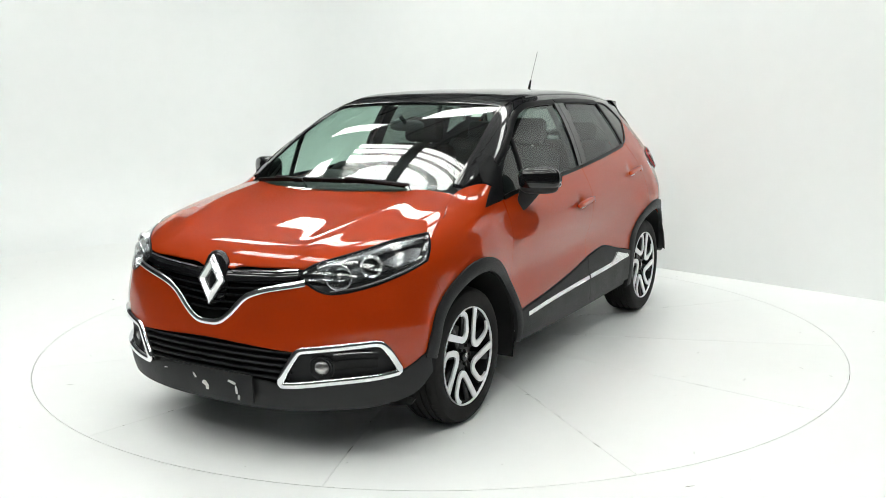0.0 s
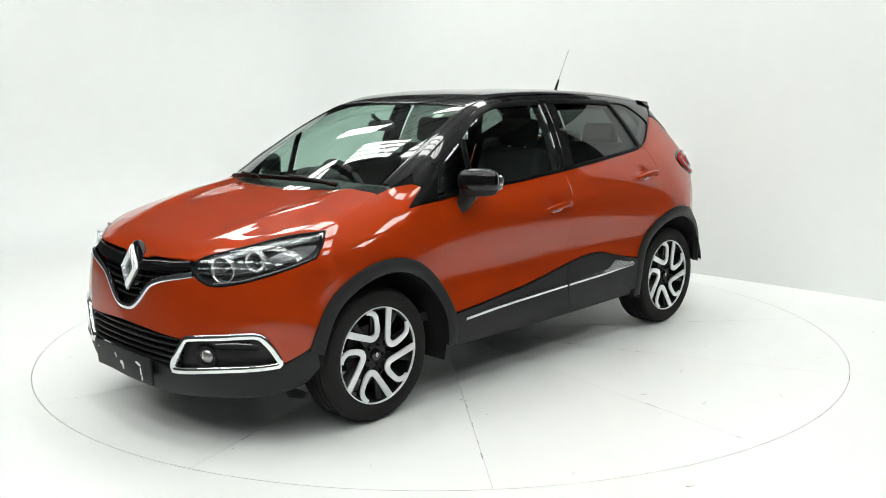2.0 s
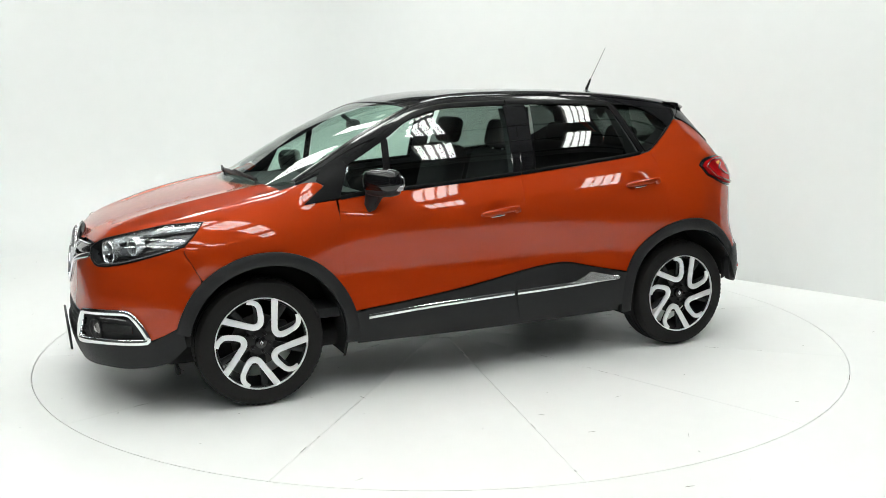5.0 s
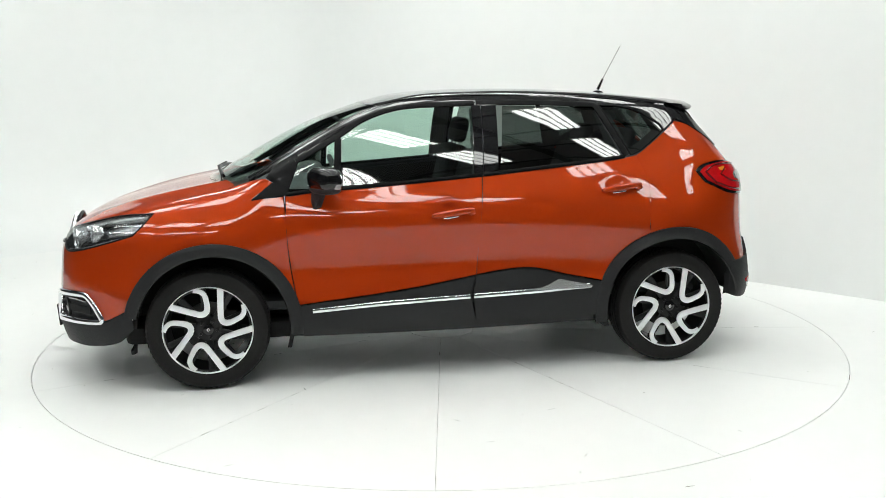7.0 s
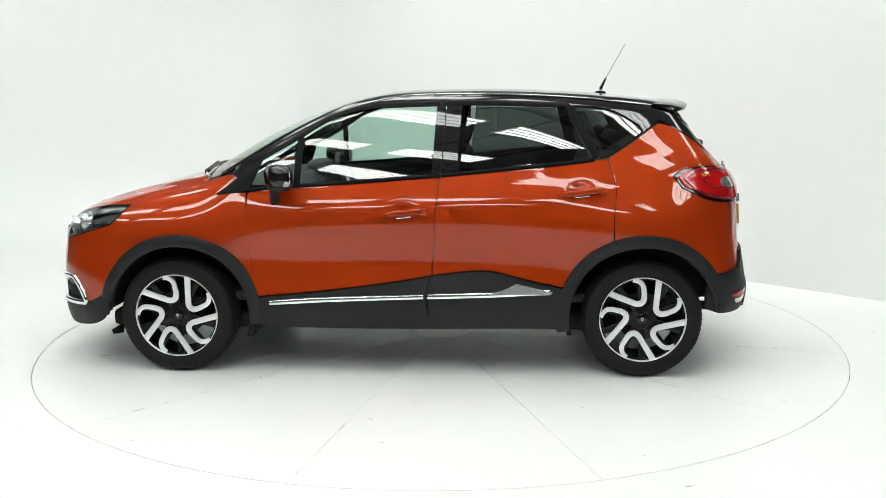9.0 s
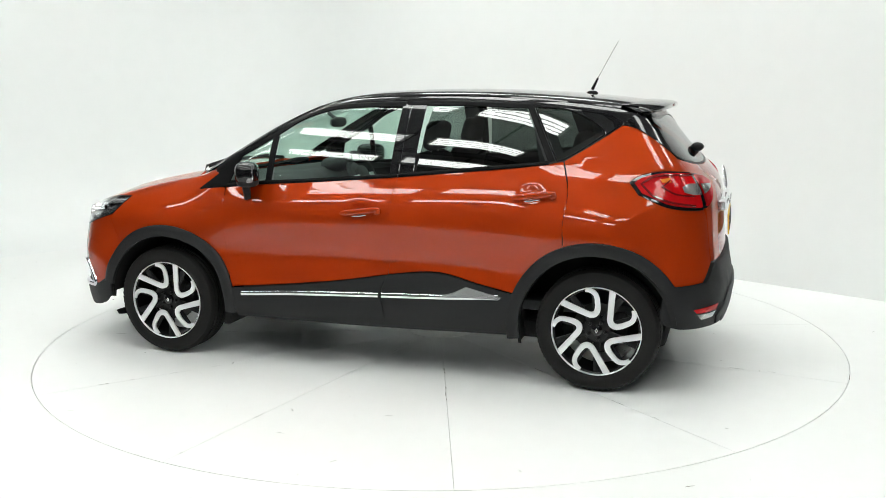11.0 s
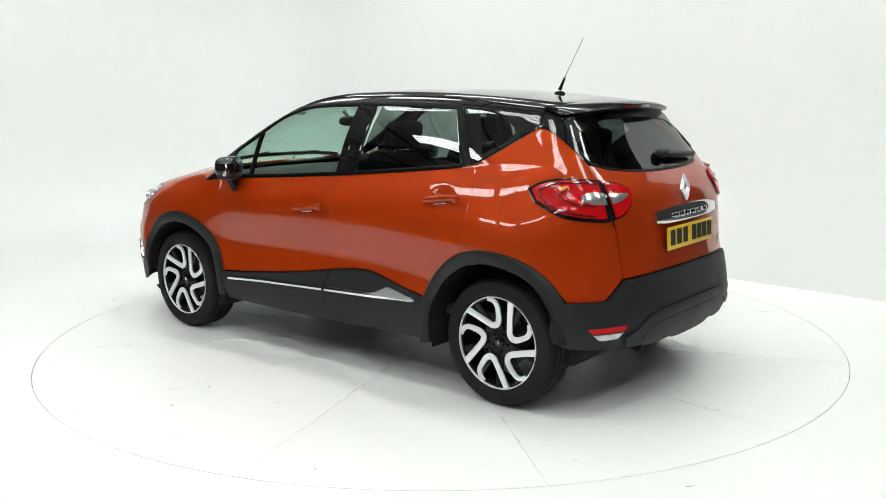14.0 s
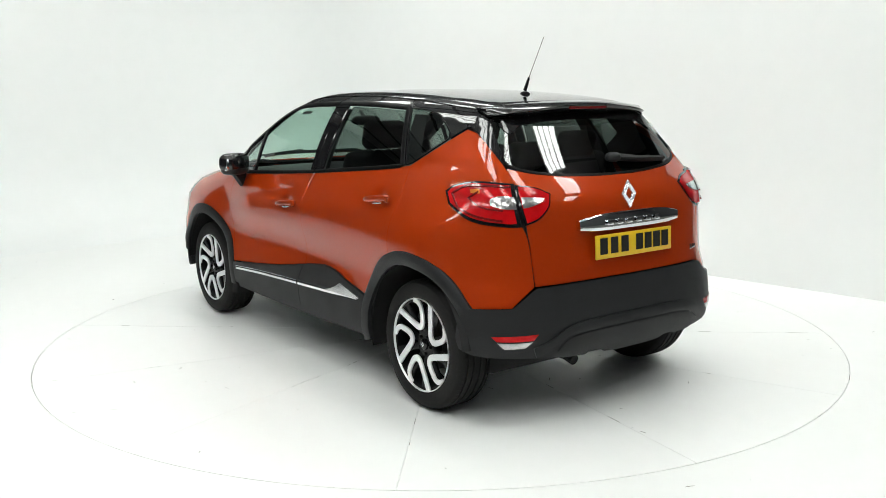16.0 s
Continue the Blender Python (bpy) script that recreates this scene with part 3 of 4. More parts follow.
FRONTWARD = Matrix(((0, 0, 1, 0), (1, 0, 0, 0), (0, 1, 0, 0), (0, 0, 0, 1)))
badge = part("badge_mount", blob((.05, .150, .245), (.776, 0, .768), 2.4, turn=pose(0, 0, 0, 0, -10, 0)), GLOSS, car)
part("badge", diamond(.150, .222, .022, Matrix.Translation((.804, 0, .765)) @ pose(0, 0, 0, 0, -10, 0) @ FRONTWARD), BADGE, badge, "plain chrome lozenge badge", sharp=20)
front_plate = part("plate_holder", box((.012, .53, .125), (.871, 0, .322), .004, pose(0, 0, 0, 0, 4, 0)), PLASTIC, car, "black empty plate holder with torn tape remains")
for y, z, w, h, a in ((-.235, .335, .02, .03, 20), (-.06, .315, .012, .03, 40), (.0, .29, .03, .022, -20), (.015, .275, .02, .03, 10), (.155, .315, .05, .014, -15), (.18, .285, .014, .04, 12), (.195, .255, .015, .026, 0)):
    part("tape_remains", plate([(-w / 2, -h * .4), (w * .3, -h / 2), (w / 2, h * .2), (w * .1, h / 2), (-w * .4, h * .3)], .001, Matrix.Translation((.8815 - (z - .295) * .07, y, z + .027)) @ FRONTWARD @ pose(0, 0, 0, 0, 0, a)), WHITE, front_plate, "torn white tape")

FOG = [(.836, .388, .352), (.838, .385, .372), (.812, .455, .495), (.800, .48, .508), (.64, .695, .533), (.60, .732, .522), (.538, .775, .410), (.545, .772, .392), (.75, .59, .376)]
for s in BOTH:
    lamp = panel("headlight", LAMP, "corner", L, LAMPGREY, car, off=-.055, inset=.0, skirt=-.05, flip=s, label="clear headlight with projector and chrome strip")
    panel("lens", LAMP, "corner", L, LENS, lamp, off=.001, inset=.004, skirt=.01, flip=s, cell=.025).visible_shadow = False
    bar("rim", LAMP, "corner", L, SEAL, lamp, .010, .005, -.004, True, flip=s, label="black lamp rim")
    bar("chrome_strip", [(.70, .482, .852), (.62, .556, .884), (.545, .606, .903), (.39, .660, .931), (.24, .715, .945)], "corner", L, BADGE, lamp, .018, .02, -.03, flip=s, label="silver strip along the top")
    bar("rim_line", [(.275, .772, .895), (.335, .792, .852), (.475, .765, .818), (.64, .675, .772), (.73, .568, .754)], "corner", L, BADGE, lamp, .007, .02, -.03, flip=s)
    for (u, w), r in (((.682, .572), .058), ((.575, .662), .048)):
        z = .808 if r > .05 else .843
        at = (u - .046, w * s - .012 * s, z)
        tilt = Matrix.Translation(at) @ pose(0, 0, 0, 0, 0, 22 * s)
        bowl = [(r, .045), (r * .97, .05), (r * .90, .045), (r * .80, .012), (r * .5, -.018), (0, -.026)] if r > .05 else [(r * .96, .02), (r, .05), (r * .93, .054), (r * .78, .050), (r * .74, .02), (r * .70, 0)]
        bm = lathe(bowl, 32, "x")
        bmesh.ops.transform(bm, matrix=tilt, verts=bm.verts)
        part("reflector", bm, BADGE, lamp, "chrome lamp bowl" if r > .05 else "bright projector ring")
        bm = lathe([(0, .036), (r * .16, .03), (r * .18, -.01)] if r > .05 else [(0, .044), (r * .3, .040), (r * .55, .026), (r * .70, .004)], 24, "x")
        bmesh.ops.transform(bm, matrix=tilt, verts=bm.verts)
        part("bulb", bm, CLEAR if r > .05 else GLOSS, lamp)
    panel("turn_reflector", [(.50, .665, .875), (.42, .690, .905), (.33, .715, .922), (.27, .745, .918), (.34, .765, .875), (.44, .740, .845)], "corner", L, SMOKED, lamp, off=-.040, inset=0, flip=s, cell=.02, label="smoked silver indicator reflector")
    bar("bezel", [(.742, .46, .81), (.70, .51, .80), (.62, .60, .80), (.50, .70, .826), (.38, .75, .86)], "corner", L, GLOSS, lamp, .022, .012, -.048, flip=s)
    fog = panel("fog_lamp", FOG, "front", L, PLASTIC, car, off=-.02, inset=0, skirt=0, flip=s, label="black fog lamp recess with chrome surround")
    bar("surround", FOG, "front", L, CHROME, fog, .030, .014, .0, True, flip=s, corner=120, label="bright chrome surround")
    at = Matrix.Translation((.745, .530 * s, .428)) @ pose(0, 0, 0, 0, 0, 25 * s)
    bm = lathe([(.056, .0), (.054, .018), (.048, .020), (.036, .004), (.034, -.01)], 28, "x")
    bmesh.ops.transform(bm, matrix=at, verts=bm.verts)
    part("funnel", bm, PLASTIC, fog)
    bm = lathe([(0, .020), (.018, .017), (.030, .010), (.035, .0)], 24, "x")
    bmesh.ops.transform(bm, matrix=at, verts=bm.verts)
    part("fog_bulb", bm, CLEAR, fog, "round clear fog lamp")
    bar("day_light", [(.735, .58, .49), (.69, .645, .495), (.63, .705, .49)], "front", L, CLEAR, fog, .008, .010, -.018, flip=s, label="thin clear daytime light strip")
    bar("grid", [(.745, .58, .44), (.68, .655, .445), (.61, .72, .44)], "front", L, LINER, fog, .04, .006, -.018, flip=s)

# flanks
BELT = [(-.43, 1.029), (-.556, 1.044), (-1.0, 1.073), (-1.496, 1.109)]
CLAD = [(-1.452, .571), (-1.164, .525), (-.855, .488), (-.482, .452)]
CLAD_R = [(-2.172, .512), (-1.969, .554), (-1.783, .597), (-1.659, .598), (-1.456, .573)]
GLASS_F = [(-.735, 1.063), (-.742, 1.318), (-.86, 1.402), (-1.015, 1.455), (-1.15, 1.474), (-1.484, 1.484), (-1.462, 1.112)]
GLASS_V = [(-.445, 1.042), (-.510, 1.205), (-.60, 1.262), (-.700, 1.315), (-.680, 1.060)]
GLASS_R = [(-1.600, 1.125), (-1.650, 1.486), (-1.9, 1.483), (-2.182, 1.472), (-2.318, 1.187)]
GLASS_Q = [(-2.222, 1.484), (-2.36, 1.474), (-2.46, 1.446), (-2.585, 1.372), (-2.602, 1.340), (-2.555, 1.305), (-2.425, 1.222), (-2.372, 1.204)]


def handle(x, z, s, door):
    """A pull handle on its shallow cup, tilted like the belt."""
    y = float(side_y(np.array(x - .11), np.array(z)))
    turn = pose(0, 0, 0, 0, 7, 0)
    h = part("handle", blob((.235, .030, .032), (x, (y + .022) * s, z), 3.5, 24, turn), PAINT, door, "orange pull handle")
    part("lower_edge", blob((.085, .006, .010), (x + .01, (y + .012) * s, z - .026), 2.6, 14, turn), CHROME, h, "bright lower edge of the cup")
    part("lock", blob((.04, .02, .030), (x - .10, (y + .024) * s, z), 3, 12, turn), PAINT, h)


for s in BOTH:
    panel("fender", [LAMP[5]] + SEAM + [(-.16, .648, 1.075), (-.231, .672, 1.112)] + flank([(-.325, 1.117), (-.362, 1.100), (-.243, 1.009), (-.418, 1.027),
          (-.427, .92), (-.434, .74), (-.469, .486), (-.482, .42)] + arc(FA, R_OUT, 168, 47)) + WING_SEAM[::-1] + LAMP[7:5:-1],
          "slant", L, PAINT, car, flip=s, label="orange front wing")
    door = panel("front_door", BELT + [(-1.476, .91), (-1.465, .726)] + CLAD + [(-.469, .486), (-.434, .74), (-.427, .92)], "side", L, PAINT, car, flip=s, cell=.02, label="orange front door")
    panel("cladding", [(p[0], p[1] - .004) for p in CLAD[::-1]] + [(-1.42, .475), (-1.44, .325), (-.9, .305), (-.505, .312)], "side", L, PLASTIC, door, off=.010, flip=s, label="black door cladding")
    bar("chrome_strip", [(-.550, .419), (-.85, .437), (-1.15, .449), (-1.408, .458)], "side", L, CHROME, door, .024, .008, .010, flip=s)
    handle(-1.315, .925, s, door)
    panel("window", GLASS_F, "side", C, GLASS, door, off=-.004, inset=0, skirt=0, flip=s, label="clear greenish door window").visible_shadow = False
    panel("vent_window", GLASS_V, "side", C, GLASS, door, off=-.004, inset=0, skirt=0, flip=s).visible_shadow = False
    panel("sail", [(-.25, 1.013), (-.42, 1.030), (-.440, 1.036), (-.508, 1.215), (-.50, 1.245), (-.381, 1.183), (-.330, 1.122), (-.366, 1.101)], "side", C, SEAL, door, off=.003, flip=s, label="black plastic mirror corner")
    bar("belt_trim", [(-.44, 1.036), (-.556, 1.050), (-1.0, 1.079), (-1.496, 1.115)], "side", C, SEAL, door, .022, .006, .0, flip=s)
    bar("divider", [(-.704, 1.055), (-.720, 1.320)], "side", C, SEAL, door, .038, .006, -.002, flip=s)
    bar("window_frame", [(-.49, 1.205), (-.56, 1.243), (-.725, 1.336), (-.86, 1.417), (-1.015, 1.470), (-1.15, 1.489), (-1.49, 1.500)], "side", C, SEAL, door, .034, .006, .0, flip=s)
    panel("pillar", [(-1.452, 1.118), (-1.474, 1.496), (-1.524, 1.498), (-1.502, 1.122)], "side", C, GLOSS, door, off=.005, inset=.0, skirt=.008, flip=s, label="gloss black pillar cover")

    rear = panel("rear_door", [(-1.50, 1.110), (-2.1, 1.164), (-2.24, 1.178), (-2.405, 1.203), (-2.446, 1.055), (-2.432, .90)] + arc(RA, R_OUT + .005, 69, 24, 7) + CLAD_R + [(-1.465, .726), (-1.476, .91)],
                 "side", L, PAINT, car, flip=s, cell=.02, label="orange rear door")
    panel("cladding", [(p[0], p[1] - .004) for p in CLAD_R[::-1]] + [(-2.145, .42), (-2.135, .318), (-1.445, .317), (-1.425, .475)], "side", L, PLASTIC, rear, off=.010, flip=s, label="black door cladding")
    bar("chrome_strip", [(-1.428, .459), (-1.70, .468), (-1.846, .474), (-2.0, .484), (-2.095, .487)], "side", L, CHROME, rear, .026, .008, .010, flip=s)
    panel("chrome_wedge", [(-1.76, .474), (-1.850, .500), (-1.915, .532), (-2.110, .489), (-2.100, .476)], "side", L, BADGE, rear, off=.019, inset=.0, flip=s, label="chrome wedge of the strip")
    handle(-2.275, 1.034, s, rear)
    panel("window", GLASS_R, "side", C, TINTED, rear, off=-.004, inset=0, skirt=0, flip=s, label="dark privacy glass").visible_shadow = False
    bar("belt_trim", [(-1.505, 1.116), (-2.1, 1.171), (-2.24, 1.185), (-2.33, 1.196)], "side", C, SEAL, rear, .022, .006, .0, flip=s)
    bar("window_frame", [(-1.50, 1.502), (-1.75, 1.502), (-1.9, 1.499), (-2.19, 1.486), (-2.205, 1.47), (-2.345, 1.20)], "side", C, SEAL, rear, .034, .006, .0, flip=s)
    panel("pillar", [(-1.507, 1.123), (-1.529, 1.498), (-1.613, 1.498), (-1.588, 1.13)], "side", C, GLOSS, rear, off=.005, inset=.0, skirt=.008, flip=s, label="gloss black pillar cover")

    quarter = panel("rear_wing", flank([(-2.409, 1.206), (-2.558, 1.298), (-2.688, 1.387)], cabin_form) + [(-2.775, .592, 1.37), (-2.87, .592, 1.307), (-2.96, .592, 1.237), (-3.027, .58, 1.163), (-3.04, .575, 1.147),
          (-2.931, .685, 1.160), (-2.87, .711, 1.155), (-2.79, .735, 1.135), (-2.742, .747, 1.106), (-2.80, .775, 1.045), (-2.94, .76, .984), (-3.079, .64, .957), (-3.108, .589, .958), (-3.129, .575, .9), (-3.15, .55, .68),
          (-3.114, .651, .588), (-2.985, .776, .584)] + flank(arc(RA, R_OUT + .005, 142, 69) + [(-2.432, .90), (-2.446, 1.055)], cabin_form), "quarter", C, PAINT, car, flip=s, label="orange rear wing")
    panel("quarter_window", GLASS_Q, "side", C, TINTED, quarter, off=-.003, inset=0, skirt=0, flip=s, label="small dark rear side window").visible_shadow = False
    bar("window_seal", GLASS_Q, "side", C, SEAL, quarter, .008, .003, .0, True, flip=s)
    panel("rear_pillar", [(-2.462, 1.448), (-2.588, 1.373), (-2.608, 1.340), (-2.688, 1.393), (-2.77, 1.43), (-2.74, 1.456), (-2.6, 1.45), (-2.40, 1.468)], "side", C, GLOSS, quarter, off=.002, flip=s, label="gloss black rear pillar")
    panel("roof_rail", [(-.235, .668, 1.112), (-.246, .632, 1.119), (-.481, .612, 1.257), (-.70, .580, 1.385), (-.923, .541, 1.478), (-1.3, .540, 1.53), (-2.0, .540, 1.53), (-2.5, .530, 1.495), (-2.76, .50, 1.459), ] + flank([(-2.70, 1.41),
          (-2.50, 1.453), (-2.375, 1.474), (-2.119, 1.490), (-1.487, 1.505), (-1.1, 1.496), (-.918, 1.455), (-.73, 1.346), (-.56, 1.243), (-.45, 1.200), (-.381, 1.172), (-.29, 1.13)], cabin_form),
          "slant", C, GLOSS, car, flip=s, label="gloss black roof frame")
    bar("arch_trim", arc(FA, (R_OUT + R_IN) / 2 + .002, 185, 12, 24), "side", L, PLASTIC, car, R_OUT - R_IN + .004, .016, .0, flip=s, label="black front wheel arch trim")
    bar("arch_trim", arc(RA, (R_OUT + R_IN) / 2 + .004, -9, 150, 24), "side", L, PLASTIC, car, R_OUT - R_IN + .004, .016, .0, flip=s, label="black rear wheel arch trim")
    panel("sill", [(-.47, .335), (-2.13, .335), (-2.13, .275), (-1.3, .262), (-.50, .268)], "side", L, PLASTIC, car, off=-.012, flip=s, label="black sill")
    for cx, cz, nm in ((*FA, "front"), (*RA, "rear")):
        bm = bmesh.new()
        rows = [[bm.verts.new((cx + r * math.cos(radians(a)), y * s, cz + r * math.sin(radians(a)))) for y, r in ((.845, R_IN - .004), (.82, R_IN + .02), (.50, R_IN + .02), (.45, .15))] for a in np.linspace(-14 if cx < -1 else 4, 173 if cx < -1 else 197, 24)]
        for a, b in zip(rows, rows[1:]):
            for i in range(3):
                bm.faces.new((a[i], a[i + 1], b[i + 1], b[i]))
        part("arch_liner", bm, LINER, car, "dark wheel arch liner")

# roof, screens
panel("roof", both([(-.915, 0, 1.503), (-.918, .3, 1.5), (-.925, .537, 1.478), (-1.3, .536, 1.53), (-2.0, .536, 1.53), (-2.5, .526, 1.495), (-2.76, .496, 1.459), (-2.80, .3, 1.48), (-2.81, 0, 1.49)]), "top", C, GLOSS, car, cell=.04, label="gloss black roof")
SCREEN = [(.02, 0, 1.07), (-.045, .346, 1.09), (-.175, .60, 1.11), (-.246, .632, 1.119), (-.481, .612, 1.257), (-.70, .580, 1.385), (-.920, .541, 1.478), (-.912, .3, 1.5), (-.908, 0, 1.503)]
screen = panel("windscreen", both(SCREEN), "top", C, GLASS, car, inset=0, skirt=0, cell=.04, off=-.001, label="clear greenish windscreen")
screen.visible_shadow = False
bar("screen_band", [(-.925, -.52, 1.478), (-.915, -.3, 1.5), (-.912, 0, 1.503), (-.915, .3, 1.5), (-.925, .52, 1.478)], "top", C, GLOSS, car, .03, .004, -.002, label="black band along the screen's top")
for s in BOTH:
    bar("screen_edge", [(-.235, .625, 1.119), (-.481, .604, 1.257), (-.70, .572, 1.385), (-.915, .533, 1.478)], "top", C, GLOSS, screen, .028, .003, -.001, flip=s)
panel("cowl", both([(.015, 0, 1.1), (-.015, .37, 1.1), (-.135, .652, 1.08), (-.22, .66, 1.1), (-.25, .60, 1.119), (-.16, .346, 1.107), (-.10, 0, 1.098)]), "top", L, SEAL, car, off=-.018, inset=0, label="black plastic cowl below the windscreen")
part("parking_sticker", plate([(-.03, -.02), (.03, -.02), (.03, .02), (-.03, .02)], .001, Matrix.Translation((-.80, .44, 1.436)) @ pose(0, 0, 0, 0, 25, 0) @ pose(0, 0, 0, 0, 0, 90)), WHITE, screen, "pale sticker behind the screen")
for pts, y0 in (([(-.10, .42), (-.06, .1), (-.055, -.22)], .42), ([(-.055, -.18), (-.085, -.38), (-.115, -.50)], -.18)):
    p, n = on_form([(x, y, 1.1) for x, y in pts], "top", C, .012)
    w = part("wiper", sweep(p, n, .016, .014), SEAL, car, "black windscreen wiper")
    q = Vector(p[0])
    part("wiper_arm", tube([q + Vector((.012, .05, -.035)), q + Vector((.008, .02, .008)), Vector(p[len(p) // 2]) + Vector((.006, 0, .018))], .007), PLASTIC, w)

# tail
GLASS_T = both([(-3.085, 0, 1.166), (-3.07, .25, 1.172), (-3.035, .45, 1.192), (-2.975, .555, 1.225), (-2.93, .575, 1.27), (-2.80, .535, 1.41), (-2.775, .49, 1.44), (-2.80, .25, 1.475), (-2.81, 0, 1.483)])
gate = panel("tailgate", both([(-3.09, 0, 1.160), (-3.075, .25, 1.166), (-3.04, .46, 1.186), (-2.975, .575, 1.215), (-3.027, .582, 1.163), (-3.07, .575, 1.10), (-3.129, .572, .9), (-3.15, .548, .68), (-3.2, .3, .685), (-3.215, 0, .686)]), "rear", C, PAINT, car, label="orange tailgate")
panel("rear_window", GLASS_T, "rear", C, TINTED, gate, off=-.002, inset=0, skirt=0, label="dark rear window").visible_shadow = False
bar("window_seal", GLASS_T, "rear", C, SEAL, gate, .014, .0015, -.002, True)
bar("glass_band", [(-2.86, -.50, 1.385), (-2.835, -.40, 1.432), (-2.835, 0, 1.452), (-2.835, .40, 1.432), (-2.86, .50, 1.385)], "rear", C, GLOSS, gate, .075, .001, -.001, label="black band along the rear window's top")
for s in BOTH:
    panel("side_spoiler", [(-2.755, .50, 1.452), (-2.70, .572, 1.398), (-2.775, .592, 1.368), (-2.87, .594, 1.303), (-2.955, .592, 1.238), (-2.93, .570, 1.28), (-2.83, .54, 1.385)], "quarter", C, GLOSS, gate, off=.006, flip=s, label="gloss black spoiler flank")
bm = bmesh.new()
rows = []
for y in np.linspace(-.525, .525, 25):
    k = abs(y) / .525
    tip = -2.915 + .05 * k ** 2 + .075 * k ** 8
    zt = float(roof_z(np.array(-2.72), np.array(y))) - .004
    zz = 1.503 - .048 * k ** 2.5
    rows.append([bm.verts.new(p) for p in ((-2.70 + .03 * k, y, zt), (-2.79 + .03 * k, y, (zt + zz) / 2 + .010), (tip + .02, y, zz + .004), (tip, y, zz - .006), (tip + .006, y, zz - .030 + .022 * k ** 4), (tip + .035, y, zz - .040 + .032 * k ** 4), (-2.79, y, 1.44 - .005 * k))])
for a, b in zip(rows, rows[1:]):
    for i in range(6):
        bm.faces.new((a[i], a[i + 1], b[i + 1], b[i]))
bm.faces.new(rows[0])
bm.faces.new(rows[-1])
spoiler = part("spoiler", bm, GLOSS, gate, "gloss black roof spoiler", sharp=60)
part("stop_light", box((.012, .26, .016), (-2.907, 0, 1.484), .004), DEEPRED, spoiler, "dark red high stop light")
REARWARD = Matrix(((0, 0, -1, 0), (-1, 0, 0, 0), (0, 1, 0, 0), (0, 0, 0, 1)))
part("badge", diamond(.098, .138, .016, Matrix.Translation((-3.190, 0, 1.073)) @ pose(0, 0, 0, 0, 10, 0) @ REARWARD), BADGE, gate, "plain chrome lozenge badge", sharp=20)
p, n = on_form([(-3.19, -.335, .945), (-3.2, -.15, .952), (-3.2, .15, .952), (-3.19, .335, .945)], "rear", C, .004)
k = len(p)
wd = [.082 - .035 * abs(2 * i / (k - 1) - 1) ** 4 for i in range(k)]
grip = part("grip_bar", sweep(p, n, wd, .026, round_=.2), CHROME, gate, "chrome grip bar with raised lettering", sharp=50)
for i in range(6):
    y = .16 - .064 * i
    part("letter_bar", box((.006, .036, .026), (-3.2345, y, .952), .003), CHROME, grip, "plain raised bar")
number = part("number_plate", box((.008, .52, .115), (-3.232, -.005, .838), .003, pose(0, 0, 0, 0, 3, 0)), YELLOW, gate, "yellow number plate with plain dark bars")
for i, y in enumerate((.205, .135, .065, -.035, -.095, -.155, -.215)):
    part("digit_bar", box((.002, .048, .078), (-3.2375, y, .842), .0, pose(0, 0, 0, 0, 3, 0)), BLACK, number, "plain dark bar")
part("maker_line", box((.002, .17, .005), (-3.2345, -.02, .790), 0, pose(0, 0, 0, 0, 3, 0)), BLACK, number)
for i in range(3):
    bar("model_badge", [(-3.18, -.488 - .027 * i, .757), (-3.18, -.508 - .027 * i, .757)], "rear", C, CHROME, gate, .026 - .004 * i, .004, .001, label="small plain chrome bar")
p, n = on_form([(-3.06, -.05, 1.225), (-3.05, -.2, 1.21), (-3.03, -.40, 1.20)], "rear", C, .022)
w = part("rear_wiper", sweep(p, n, [.036 - .020 * i / (len(p) - 1) for i in range(len(p))], .018), PLASTIC, gate, "black rear wiper")
part("wiper_hub", blob((.07, .08, .05), tuple(p[0]), 2.4), PLASTIC, w)

